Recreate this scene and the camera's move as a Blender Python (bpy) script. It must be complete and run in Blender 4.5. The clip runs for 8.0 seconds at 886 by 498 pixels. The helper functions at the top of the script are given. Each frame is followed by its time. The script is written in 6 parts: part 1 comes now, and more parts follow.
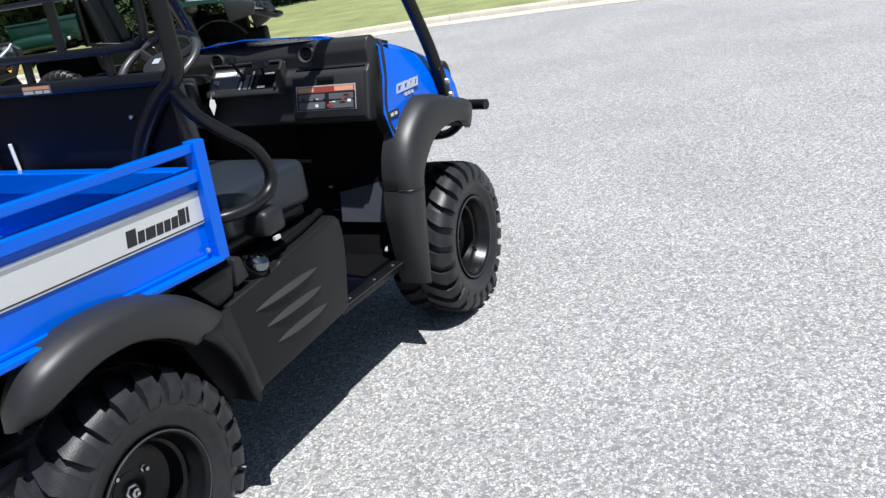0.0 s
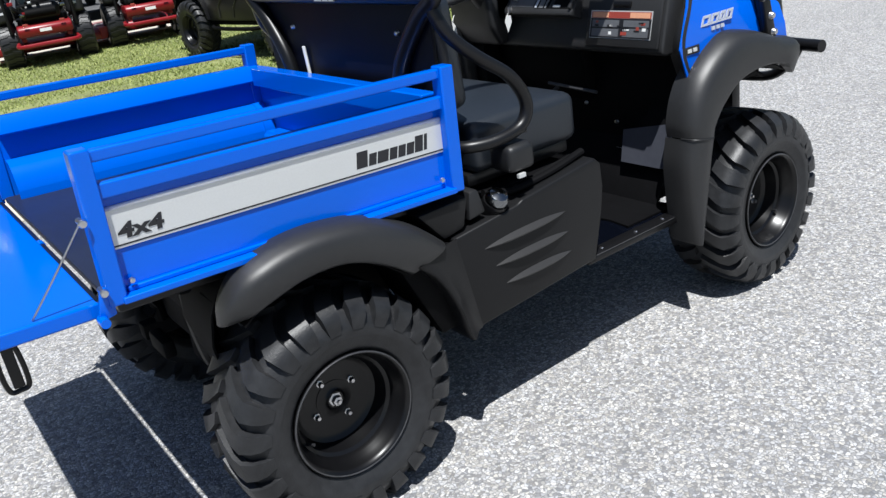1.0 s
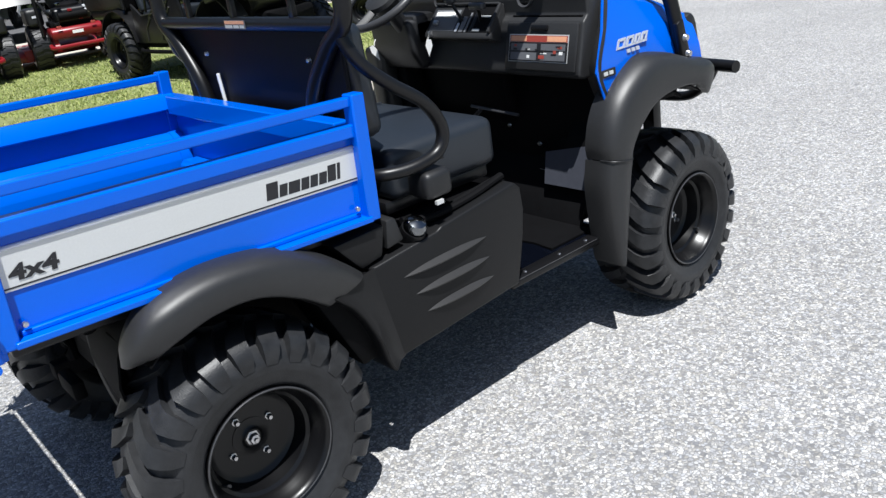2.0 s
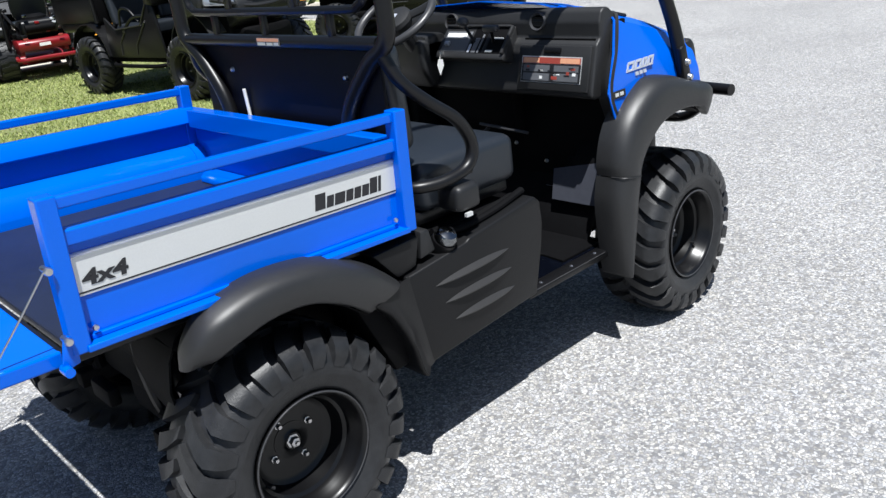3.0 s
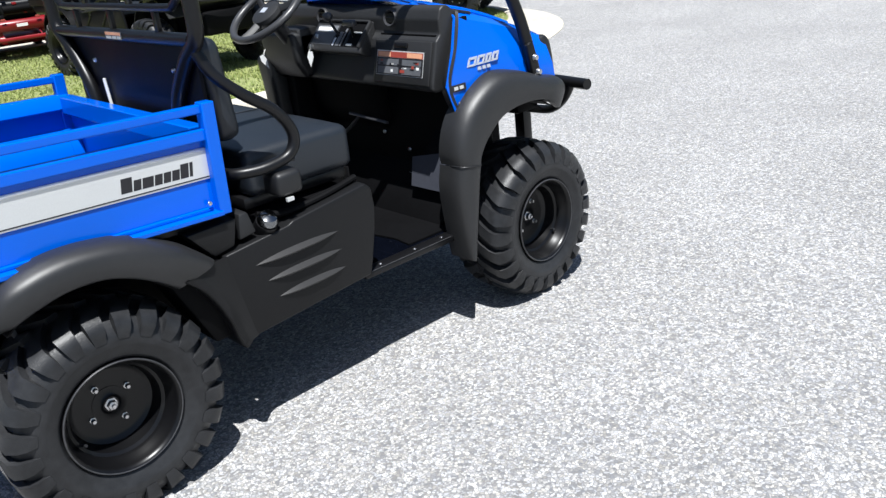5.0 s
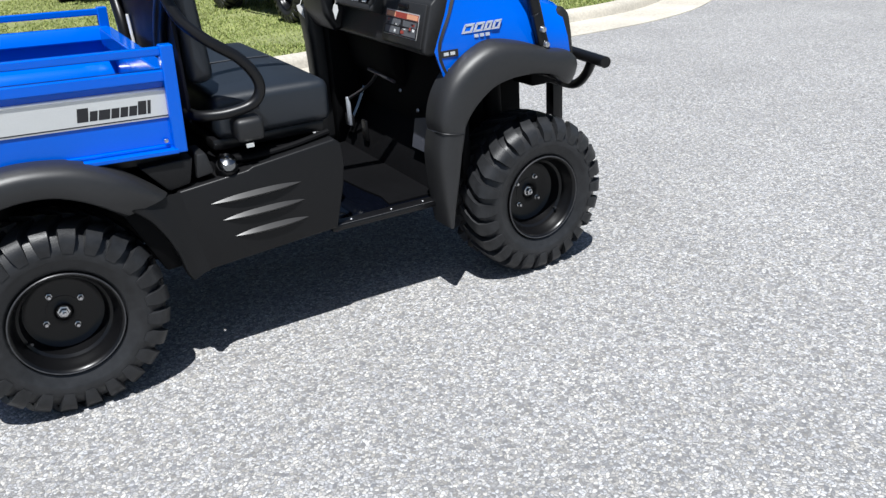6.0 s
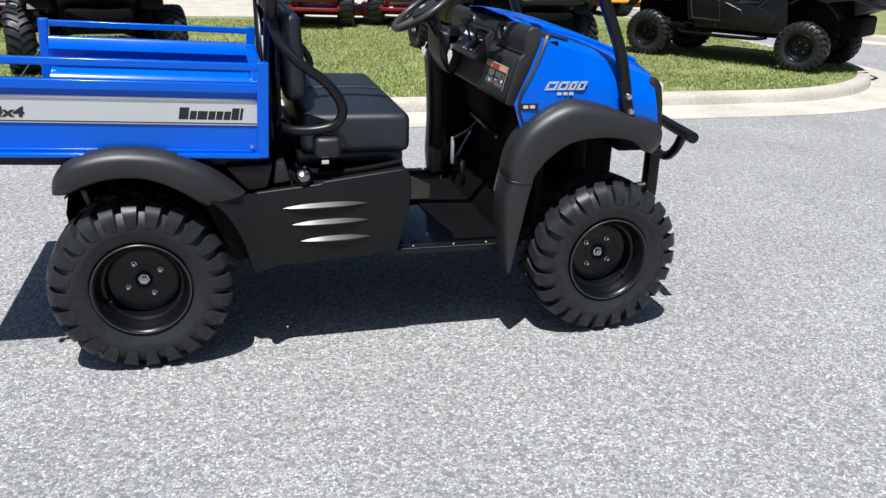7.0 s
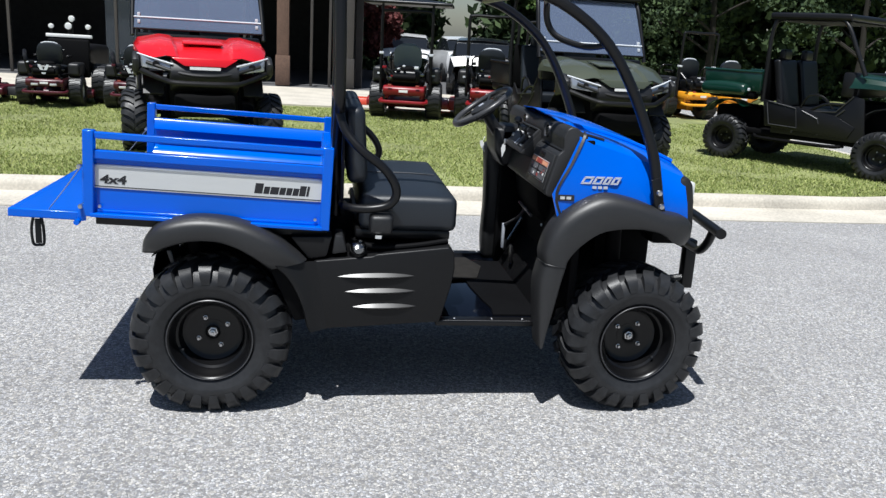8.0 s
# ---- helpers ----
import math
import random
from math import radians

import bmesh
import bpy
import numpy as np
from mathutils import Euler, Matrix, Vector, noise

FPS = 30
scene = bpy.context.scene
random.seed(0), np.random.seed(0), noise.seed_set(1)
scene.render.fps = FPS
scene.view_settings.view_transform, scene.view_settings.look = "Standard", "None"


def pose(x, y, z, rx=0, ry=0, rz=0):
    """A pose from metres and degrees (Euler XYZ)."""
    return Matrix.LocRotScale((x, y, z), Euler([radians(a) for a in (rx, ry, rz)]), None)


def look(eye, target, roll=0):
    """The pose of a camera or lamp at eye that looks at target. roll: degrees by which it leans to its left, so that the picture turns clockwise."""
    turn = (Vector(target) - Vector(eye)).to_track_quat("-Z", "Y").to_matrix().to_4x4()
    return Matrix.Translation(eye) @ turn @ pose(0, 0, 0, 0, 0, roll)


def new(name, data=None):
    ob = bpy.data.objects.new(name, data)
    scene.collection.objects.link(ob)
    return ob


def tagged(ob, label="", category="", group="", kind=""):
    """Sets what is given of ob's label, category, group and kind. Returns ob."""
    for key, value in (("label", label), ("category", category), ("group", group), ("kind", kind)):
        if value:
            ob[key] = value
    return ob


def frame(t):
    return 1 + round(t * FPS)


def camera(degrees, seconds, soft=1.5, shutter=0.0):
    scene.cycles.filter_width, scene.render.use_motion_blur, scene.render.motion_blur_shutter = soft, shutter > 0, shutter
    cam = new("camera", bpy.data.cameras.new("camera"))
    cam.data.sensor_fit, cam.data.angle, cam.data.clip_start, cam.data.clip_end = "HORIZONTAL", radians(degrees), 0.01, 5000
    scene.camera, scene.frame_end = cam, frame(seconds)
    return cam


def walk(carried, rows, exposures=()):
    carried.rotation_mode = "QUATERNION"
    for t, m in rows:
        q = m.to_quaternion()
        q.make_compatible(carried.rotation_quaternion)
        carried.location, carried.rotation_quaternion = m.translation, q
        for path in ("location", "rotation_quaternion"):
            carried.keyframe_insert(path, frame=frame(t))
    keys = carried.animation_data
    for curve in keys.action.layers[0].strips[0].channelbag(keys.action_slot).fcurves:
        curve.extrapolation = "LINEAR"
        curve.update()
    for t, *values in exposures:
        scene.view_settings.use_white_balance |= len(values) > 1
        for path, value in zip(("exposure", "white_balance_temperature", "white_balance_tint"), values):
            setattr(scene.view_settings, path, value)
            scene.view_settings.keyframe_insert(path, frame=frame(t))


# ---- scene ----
cam = camera(56.0, 8.0, soft=1.4, shutter=0.0)
PATH = [
    (0, (-1.166, -2.266, 1.554), (0.451, -1.307, 0.871), -9.3),
    (0.5, (-0.959, -2.338, 1.546), (0.357, -1.023, 0.811), -9.3),
    (1, (-0.805, -2.365, 1.556), (0.218, -0.828, 0.788), -8.6),
    (1.5, (-0.706, -2.39, 1.557), (0.315, -0.855, 0.782), -8.0),
    (1.7, (-0.691, -2.393, 1.559), (0.369, -0.881, 0.791), -8.3),
    (2.8, (-0.901, -2.318, 1.576), (0.344, -0.919, 0.874), -7.6),
    (3, (-0.946, -2.314, 1.606), (0.284, -0.911, 0.885), -7.0),
    (3.5, (-1.008, -2.276, 1.566), (0.219, -0.856, 0.875), -7.5),
    (4, (-0.992, -2.295, 1.56), (0.264, -0.899, 0.872), -6.8),
    (4.5, (-0.88, -2.544, 1.552), (0.382, -1.149, 0.871), -6.9),
    (5, (-0.631, -2.865, 1.609), (0.572, -1.457, 0.855), -6.4),
    (5.2, (-0.549, -2.966, 1.565), (0.643, -1.547, 0.814), -6.0),
    (6.3, (0.11, -3.414, 1.588), (0.824, -1.738, 0.763), -2.1),
    (6.5, (0.174, -3.475, 1.581), (0.82, -1.756, 0.788), -0.8),
    (7, (0.352, -3.648, 1.58), (0.831, -1.834, 0.887), 1.8),
    (7.5, (0.466, -3.851, 1.619), (0.821, -1.974, 1.027), 3.5),
    (8, (0.457, -4.008, 1.627), (0.745, -2.092, 1.132), 3.4),
]
walk(cam, [(t, look(eye, target, roll)) for t, eye, target, roll in PATH], exposures=[(0, 0.64, 6080, 9), (0.5, 0.46, 6080, 9), (1.0, 0.58, 6080, 9), (1.5, 0.66, 6080, 9), (3.5, 0.72, 6080, 9), (4.5, 0.84, 6080, 9), (5, 0.80, 6080, 9), (6.5, 0.47, 6080, 9), (8, 0.44, 6080, 9)])

# ---- daylight ----
TO_SUN = Vector((-0.17, -0.32, 0.93)).normalized()
world = bpy.data.worlds.new("sky")
scene.world = world
world.use_nodes = True
wn = world.node_tree
sky = wn.nodes.new("ShaderNodeTexSky")
sky.sky_type, sky.sun_disc = "NISHITA", False
sky.sun_elevation = math.asin(TO_SUN.z)
sky.sun_rotation = math.atan2(TO_SUN.x, TO_SUN.y)
wn.links.new(sky.outputs[0], wn.nodes["Background"].inputs[0])
wn.nodes["Background"].inputs[1].default_value = 0.052
sun_data = bpy.data.lights.new("sun", "SUN")
sun_data.energy, sun_data.angle, sun_data.color = 5.0, radians(0.53), (1.0, 0.965, 0.91)
sun = new("sun", sun_data)
sun.matrix_basis = look(TO_SUN * 30, (0, 0, 0))


# ---- materials ----
def mat(name, base, rough=0.5, metal=0.0, vary=0.12, grain=60.0, bump=0.0, bump_scale=200.0, coat=0.0, spec=0.5, blotch=3.0):
    """A surface with colour variation at two scales, a little roughness wear and fine relief."""
    m = bpy.data.materials.new(name)
    m.use_nodes = True
    nt = m.node_tree
    b = nt.nodes["Principled BSDF"]
    b.inputs["Metallic"].default_value = metal
    b.inputs["Coat Weight"].default_value = coat
    b.inputs["Coat Roughness"].default_value = 0.06
    b.inputs["Specular IOR Level"].default_value = spec
    tc = nt.nodes.new("ShaderNodeTexCoord")
    big, fine = nt.nodes.new("ShaderNodeTexNoise"), nt.nodes.new("ShaderNodeTexNoise")
    big.inputs["Scale"].default_value, fine.inputs["Scale"].default_value = blotch, grain
    big.inputs["Detail"].default_value = fine.inputs["Detail"].default_value = 4
    for n in (big, fine):
        nt.links.new(tc.outputs["Object"], n.inputs["Vector"])
    add = nt.nodes.new("ShaderNodeMath")
    add.operation = "ADD"
    nt.links.new(big.outputs[0], add.inputs[0])
    nt.links.new(fine.outputs[0], add.inputs[1])
    ramp = nt.nodes.new("ShaderNodeMapRange")
    ramp.inputs[1].default_value, ramp.inputs[2].default_value = 0.6, 1.4
    ramp.inputs[3].default_value, ramp.inputs[4].default_value = 1 - vary, 1 + vary
    nt.links.new(add.outputs[0], ramp.inputs[0])
    mul = nt.nodes.new("ShaderNodeVectorMath")
    mul.operation = "SCALE"
    mul.inputs[0].default_value = base
    nt.links.new(ramp.outputs[0], mul.inputs["Scale"])
    nt.links.new(mul.outputs[0], b.inputs["Base Color"])
    rr = nt.nodes.new("ShaderNodeMapRange")
    rr.inputs[3].default_value, rr.inputs[4].default_value = max(rough - 0.08, 0.02), min(rough + 0.08, 1)
    nt.links.new(big.outputs[0], rr.inputs[0])
    nt.links.new(rr.outputs[0], b.inputs["Roughness"])
    if bump:
        bn, bp = nt.nodes.new("ShaderNodeTexNoise"), nt.nodes.new("ShaderNodeBump")
        bn.inputs["Scale"].default_value, bn.inputs["Detail"].default_value = bump_scale, 3
        nt.links.new(tc.outputs["Object"], bn.inputs["Vector"])
        nt.links.new(bn.outputs[0], bp.inputs["Height"])
        bp.inputs["Strength"].default_value, bp.inputs["Distance"].default_value = bump, 0.002
        nt.links.new(bp.outputs[0], b.inputs["Normal"])
    return m


def asphalt_material():
    """Worn chip-seal asphalt: pale rounded stone chips with dark binder in the gaps between them."""
    m = bpy.data.materials.new("asphalt")
    m.use_nodes = True
    nt = m.node_tree
    b = nt.nodes["Principled BSDF"]
    tc = nt.nodes.new("ShaderNodeTexCoord")
    warp = nt.nodes.new("ShaderNodeTexNoise")
    warp.inputs["Scale"].default_value, warp.inputs["Detail"].default_value = 70, 2
    nt.links.new(tc.outputs["Object"], warp.inputs["Vector"])
    bend = nt.nodes.new("ShaderNodeVectorMath")
    bend.operation = "MULTIPLY_ADD"
    bend.inputs[1].default_value = (0.014, 0.014, 0.0)
    nt.links.new(warp.outputs["Color"], bend.inputs[0])
    nt.links.new(tc.outputs["Object"], bend.inputs[2])
    vor, edge = nt.nodes.new("ShaderNodeTexVoronoi"), nt.nodes.new("ShaderNodeTexVoronoi")
    edge.feature = "DISTANCE_TO_EDGE"
    for n in (vor, edge):
        n.inputs["Scale"].default_value = 92
        nt.links.new(bend.outputs[0], n.inputs["Vector"])
    sep = nt.nodes.new("ShaderNodeSeparateColor")
    nt.links.new(vor.outputs["Color"], sep.inputs[0])
    chips = nt.nodes.new("ShaderNodeValToRGB")
    e = chips.color_ramp.elements
    e[0].position, e[0].color = 0.0, (0.17, 0.17, 0.172, 1)
    e[1].position, e[1].color = 1.0, (0.56, 0.555, 0.54, 1)
    for pos, v in ((0.22, 0.265), (0.45, 0.35), (0.78, 0.435)):
        k = e.new(pos)
        k.color = (v, v * 0.992, v * 0.972, 1)
    nt.links.new(sep.outputs[0], chips.inputs[0])
    hue = nt.nodes.new("ShaderNodeValToRGB")
    hue.color_ramp.elements[0].color, hue.color_ramp.elements[1].color = (0.97, 0.99, 1.05, 1), (1.04, 1.0, 0.93, 1)
    nt.links.new(sep.outputs[1], hue.inputs[0])
    tint = nt.nodes.new("ShaderNodeVectorMath")
    tint.operation = "MULTIPLY"
    nt.links.new(chips.outputs[0], tint.inputs[0])
    nt.links.new(hue.outputs[0], tint.inputs[1])
    big = nt.nodes.new("ShaderNodeTexNoise")
    big.inputs["Scale"].default_value, big.inputs["Detail"].default_value = 0.9, 5
    nt.links.new(tc.outputs["Object"], big.inputs["Vector"])
    wear = nt.nodes.new("ShaderNodeMapRange")
    mid = nt.nodes.new("ShaderNodeTexNoise")
    mid.inputs["Scale"].default_value, mid.inputs["Detail"].default_value = 34, 3
    nt.links.new(tc.outputs["Object"], mid.inputs["Vector"])
    both = nt.nodes.new("ShaderNodeMath")
    both.operation = "ADD"
    nt.links.new(big.outputs[0], both.inputs[0])
    nt.links.new(mid.outputs[0], both.inputs[1])
    wear.inputs[1].default_value, wear.inputs[2].default_value = 0.6, 1.4
    wear.inputs[3].default_value, wear.inputs[4].default_value = 0.80, 1.20
    nt.links.new(both.outputs[0], wear.inputs[0])
    mul = nt.nodes.new("ShaderNodeVectorMath")
    mul.operation = "SCALE"
    nt.links.new(tint.outputs[0], mul.inputs[0])
    nt.links.new(wear.outputs[0], mul.inputs["Scale"])
    gap = nt.nodes.new("ShaderNodeMapRange")
    gap.interpolation_type = "SMOOTHSTEP"
    gap.inputs[1].default_value, gap.inputs[2].default_value = -0.02, 0.15
    nt.links.new(edge.outputs["Distance"], gap.inputs[0])
    mix = nt.nodes.new("ShaderNodeMix")
    mix.data_type = "RGBA"
    mix.inputs[6].default_value = (0.15, 0.15, 0.154, 1)
    nt.links.new(gap.outputs[0], mix.inputs[0])
    nt.links.new(mul.outputs[0], mix.inputs[7])
    nt.links.new(mix.outputs[2], b.inputs["Base Color"])
    b.inputs["Roughness"].default_value = 0.85
    b.inputs["Specular IOR Level"].default_value = 0.3
    top = nt.nodes.new("ShaderNodeMapRange")
    top.inputs[1].default_value, top.inputs[2].default_value = 0.0, 0.30
    nt.links.new(edge.outputs["Distance"], top.inputs[0])
    bp = nt.nodes.new("ShaderNodeBump")
    bp.inputs["Strength"].default_value, bp.inputs["Distance"].default_value = 0.5, 0.004
    nt.links.new(top.outputs[0], bp.inputs["Height"])
    nt.links.new(bp.outputs[0], b.inputs["Normal"])
    return m


def leaf_material(name, dark, light):
    m = bpy.data.materials.new(name)
    m.use_nodes = True
    nt = m.node_tree
    b = nt.nodes["Principled BSDF"]
    geo = nt.nodes.new("ShaderNodeNewGeometry")
    ramp = nt.nodes.new("ShaderNodeValToRGB")
    ramp.color_ramp.elements[0].color, ramp.color_ramp.elements[1].color = (*dark, 1), (*light, 1)
    nt.links.new(geo.outputs["Random Per Island"], ramp.inputs[0])
    nt.links.new(ramp.outputs[0], b.inputs["Base Color"])
    b.inputs["Roughness"].default_value = 0.7
    b.inputs["Specular IOR Level"].default_value = 0.15
    return m


def glass_material(name, tint=(0.8, 0.85, 0.88), rough=0.03, alpha=0.35):
    m = bpy.data.materials.new(name)
    m.use_nodes = True
    b = m.node_tree.nodes["Principled BSDF"]
    b.inputs["Base Color"].default_value = (*tint, 1)
    b.inputs["Roughness"].default_value = rough
    b.inputs["Alpha"].default_value = alpha
    b.inputs["Specular IOR Level"].default_value = 0.8
    return m


ASPHALT = asphalt_material()
CONCRETE = mat("concrete", (0.46, 0.425, 0.36), 0.9, vary=0.3, grain=40, bump=0.5, bump_scale=120, blotch=1.6)
LAWN = mat("lawn_soil", (0.195, 0.215, 0.082), 0.95, vary=0.45, grain=14, bump=1.0, bump_scale=60, blotch=1.1)
GRASS = leaf_material("grass_blades", (0.118, 0.172, 0.036), (0.39, 0.41, 0.152))
BLUE = mat("blue_paint", (0.0016, 0.102, 0.60), 0.17, vary=0.05, grain=300, bump=0.05, bump_scale=9, coat=0.10, spec=0.30)
SILVER = mat("silver_panel", (0.62, 0.63, 0.62), 0.38, metal=0.35, vary=0.05, grain=200)
PLASTIC = mat("black_textured_plastic", (0.0076, 0.0079, 0.0088), 0.49, vary=0.14, grain=90, bump=0.12, bump_scale=900, spec=0.54)
SIDEGREY = mat("charcoal_plastic", (0.0085, 0.0086, 0.0092), 0.38, vary=0.12, grain=90, bump=0.10, bump_scale=900, spec=0.21)
BLACK = mat("black_powder_coat", (0.005, 0.005, 0.0057), 0.36, vary=0.1, grain=120, bump=0.05, bump_scale=600, spec=0.34)
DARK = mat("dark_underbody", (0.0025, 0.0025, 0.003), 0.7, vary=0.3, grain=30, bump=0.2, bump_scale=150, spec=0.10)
VINYL = mat("black_vinyl", (0.0110, 0.0145, 0.0200), 0.42, vary=0.12, grain=80, bump=0.14, bump_scale=500, spec=0.55)
RUBBER = mat("tyre_rubber", (0.0172, 0.0178, 0.0194), 0.43, vary=0.5, grain=35, bump=0.3, bump_scale=220, spec=0.36)
RIM = mat("black_rim_paint", (0.004, 0.004, 0.0045), 0.30, vary=0.12, grain=60, spec=0.32)
STEEL = mat("bright_steel", (0.55, 0.55, 0.56), 0.3, metal=1.0, vary=0.15, grain=80)
FLOORPLATE = mat("floor_plate", (0.0016, 0.0022, 0.0045), 0.05, vary=0.2, grain=30, bump=0.012, bump_scale=60, spec=0.5)
BEDMAT = mat("bed_floor_paint", (0.010, 0.013, 0.026), 0.45, vary=0.25, grain=40, bump=0.1)
INK = mat("black_ink", (0.012, 0.012, 0.014), 0.5, vary=0.02)
WHITE = mat("white_plastic", (0.78, 0.78, 0.76), 0.5, vary=0.05)
GREYINK = mat("grey_print", (0.11, 0.115, 0.125), 0.5, vary=0.3, grain=300)
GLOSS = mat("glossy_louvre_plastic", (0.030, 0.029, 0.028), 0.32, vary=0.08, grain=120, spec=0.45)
CAPSTEEL = mat("dark_chrome", (0.22, 0.23, 0.24), 0.16, metal=1.0, vary=0.1, grain=60)
TOEGREY = mat("grey_satin_plate", (0.060, 0.064, 0.080), 0.25, vary=0.1, grain=40)
REDINK = mat("red_brown_print", (0.30, 0.05, 0.035), 0.5, vary=0.2, grain=300)
PALEORANGE = mat("faded_orange_print", (0.70, 0.34, 0.20), 0.5, vary=0.15, grain=200)
SHIELD = mat("navy_black_sheet", (0.0028, 0.0032, 0.0085), 0.5, vary=0.15, grain=20, bump=0.08, bump_scale=40, spec=0.16)
# silver panel colour made whiter, so the sun highlight is in the paint
PALE_TRIM = mat("polished_trim_edge", (0.86, 0.87, 0.87), 0.22, metal=0.2, vary=0.04, grain=200)
DASH = mat("moulded_dash_plastic", (0.0190, 0.0192, 0.0200), 0.50, vary=0.14, grain=90, bump=0.12, bump_scale=900, spec=0.40)
# base lifted to grey so the wheel rim's sunlit sheen is in the colour
GRIP = mat("worn_wheel_grip", (0.036, 0.036, 0.038), 0.38, vary=0.15, grain=60, bump=0.08, bump_scale=500, spec=0.55)
DUSTY = mat("dusty_rubber_mat", (0.013, 0.012, 0.011), 0.9, vary=0.5, grain=25, bump=0.4, bump_scale=90, spec=0.2)
EMBLEM = mat("dull_silver_emblem", (0.48, 0.51, 0.57), 0.4, metal=0.3, vary=0.1, grain=200)
# pale edge metal; on the wheels it paints the rim lip's highlight
RIMEDGE = mat("worn_rim_edge", (0.055, 0.055, 0.058), 0.36, metal=0.3, vary=0.4, grain=40)
FLARE = mat("grained_arch_plastic", (0.0160, 0.0162, 0.0170), 0.46, vary=0.16, grain=70, bump=0.14, bump_scale=800, spec=0.52)


# ---- mesh helpers ----
def finish(name, bm, material, parent=None, label="", angle=35):
    bmesh.ops.recalc_face_normals(bm, faces=bm.faces[:])
    me = bpy.data.meshes.new(name)
    bm.to_mesh(me)
    bm.free()
    for p in me.polygons:
        p.use_smooth = True
    me.set_sharp_from_angle(angle=radians(angle))
    me.materials.append(material)
    ob = new(name, me)
    ob.parent = parent
    if label:
        ob["label"] = label
    return ob


def part(name, bm, material, parent, label="", angle=35):
    return finish(name, bm, material, parent, label, angle)


def again(ob, m, name=None):
    """Another object on the same mesh, under the same parent."""
    o = bpy.data.objects.new(name or ob.name.split(".")[0], ob.data)
    scene.collection.objects.link(o)
    o.parent = ob.parent
    o.matrix_basis = m
    if ob.get("label"):
        o["label"] = ob["label"]
    return o


def thing(name, label, category, m=Matrix.Identity(4), group="", kind=""):
    e = new(name)
    e.empty_display_size = 0.2
    e.matrix_basis = m
    return tagged(e, label, category, group, kind)


def hexa(bm, pts):
    """A six-sided solid from 8 corners: four below, four above."""
    v = [bm.verts.new(p) for p in pts]
    for f in ((0, 3, 2, 1), (4, 5, 6, 7), (0, 1, 5, 4), (1, 2, 6, 5), (2, 3, 7, 6), (3, 0, 4, 7)):
        bm.faces.new([v[i] for i in f])
    return v


def box(x0, x1, y0, y1, z0, z1, bevel=0.004, seg=2, bm=None):
    b = bmesh.new()
    hexa(b, [(x0, y0, z0), (x1, y0, z0), (x1, y1, z0), (x0, y1, z0), (x0, y0, z1), (x1, y0, z1), (x1, y1, z1), (x0, y1, z1)])
    if bevel:
        bmesh.ops.bevel(b, geom=b.edges[:], offset=bevel, segments=seg, affect="EDGES", profile=0.5)
    return merge(bm, b)


def merge(bm, b, m=None):
    if m is not None:
        bmesh.ops.transform(b, matrix=m, verts=b.verts[:])
    if bm is None:
        return b
    tmp = bpy.data.meshes.new("tmp")
    b.to_mesh(tmp)
    b.free()
    bm.from_mesh(tmp)
    bpy.data.meshes.remove(tmp)
    return bm


def smooth_path(pts, per=6):
    """A Catmull-Rom curve through the points."""
    p = [Vector(q) for q in pts]
    p = [2 * p[0] - p[1]] + p + [2 * p[-1] - p[-2]]
    out = []
    for i in range(1, len(p) - 2):
        for k in range(per):
            t = k / per
            a, b, c, d = p[i - 1], p[i], p[i + 1], p[i + 2]
            out.append(0.5 * ((2 * b) + (c - a) * t + (2 * a - 5 * b + 4 * c - d) * t * t + (3 * b - a - 3 * c + d) * t ** 3))
    out.append(p[-2])
    return out


def tube(pts, r, seg=12, per=6, smooth=True, bm=None, closed=False, flat=1.0):
    b = bmesh.new()
    path = smooth_path(pts, per) if smooth else [Vector(q) for q in pts]
    n = len(path)
    rings, up = [], None
    for i, p in enumerate(path):
        t = (path[(i + 1) % n] - path[i - 1]) if closed else (path[min(i + 1, n - 1)] - path[max(i - 1, 0)])
        t.normalize()
        if up is None:
            up = t.orthogonal().normalized()
        up = (up - up.dot(t) * t).normalized()
        side = t.cross(up)
        rings.append([b.verts.new(p + r * (math.cos(a) * up + flat * math.sin(a) * side)) for a in [2 * math.pi * k / seg for k in range(seg)]])
    for i in range(n if closed else n - 1):
        s, e = rings[i], rings[(i + 1) % n]
        off = 0
        if closed and i == n - 1:
            off = min(range(seg), key=lambda o: (s[0].co - e[o].co).length)
        for k in range(seg):
            b.faces.new([s[k], s[(k + 1) % seg], e[(k + 1 + off) % seg], e[(k + off) % seg]])
    if not closed:
        b.faces.new(rings[0][::-1])
        b.faces.new(rings[-1])
    return merge(bm, b)


def prism(pts, y0, y1, bevel=0.0, seg=2, bm=None):
    """A solid with an outline in x and z, from y0 to y1."""
    b = bmesh.new()
    lo = [b.verts.new((x, y0, z)) for x, z in pts]
    hi = [b.verts.new((x, y1, z)) for x, z in pts]
    n = len(pts)
    for i in range(n):
        b.faces.new([lo[i], lo[(i + 1) % n], hi[(i + 1) % n], hi[i]])
    b.faces.new(lo[::-1])
    b.faces.new(hi)
    if bevel:
        bmesh.ops.recalc_face_normals(b, faces=b.faces[:])
        bmesh.ops.bevel(b, geom=b.edges[:], offset=bevel, segments=seg, affect="EDGES", profile=0.5)
    return merge(bm, b)


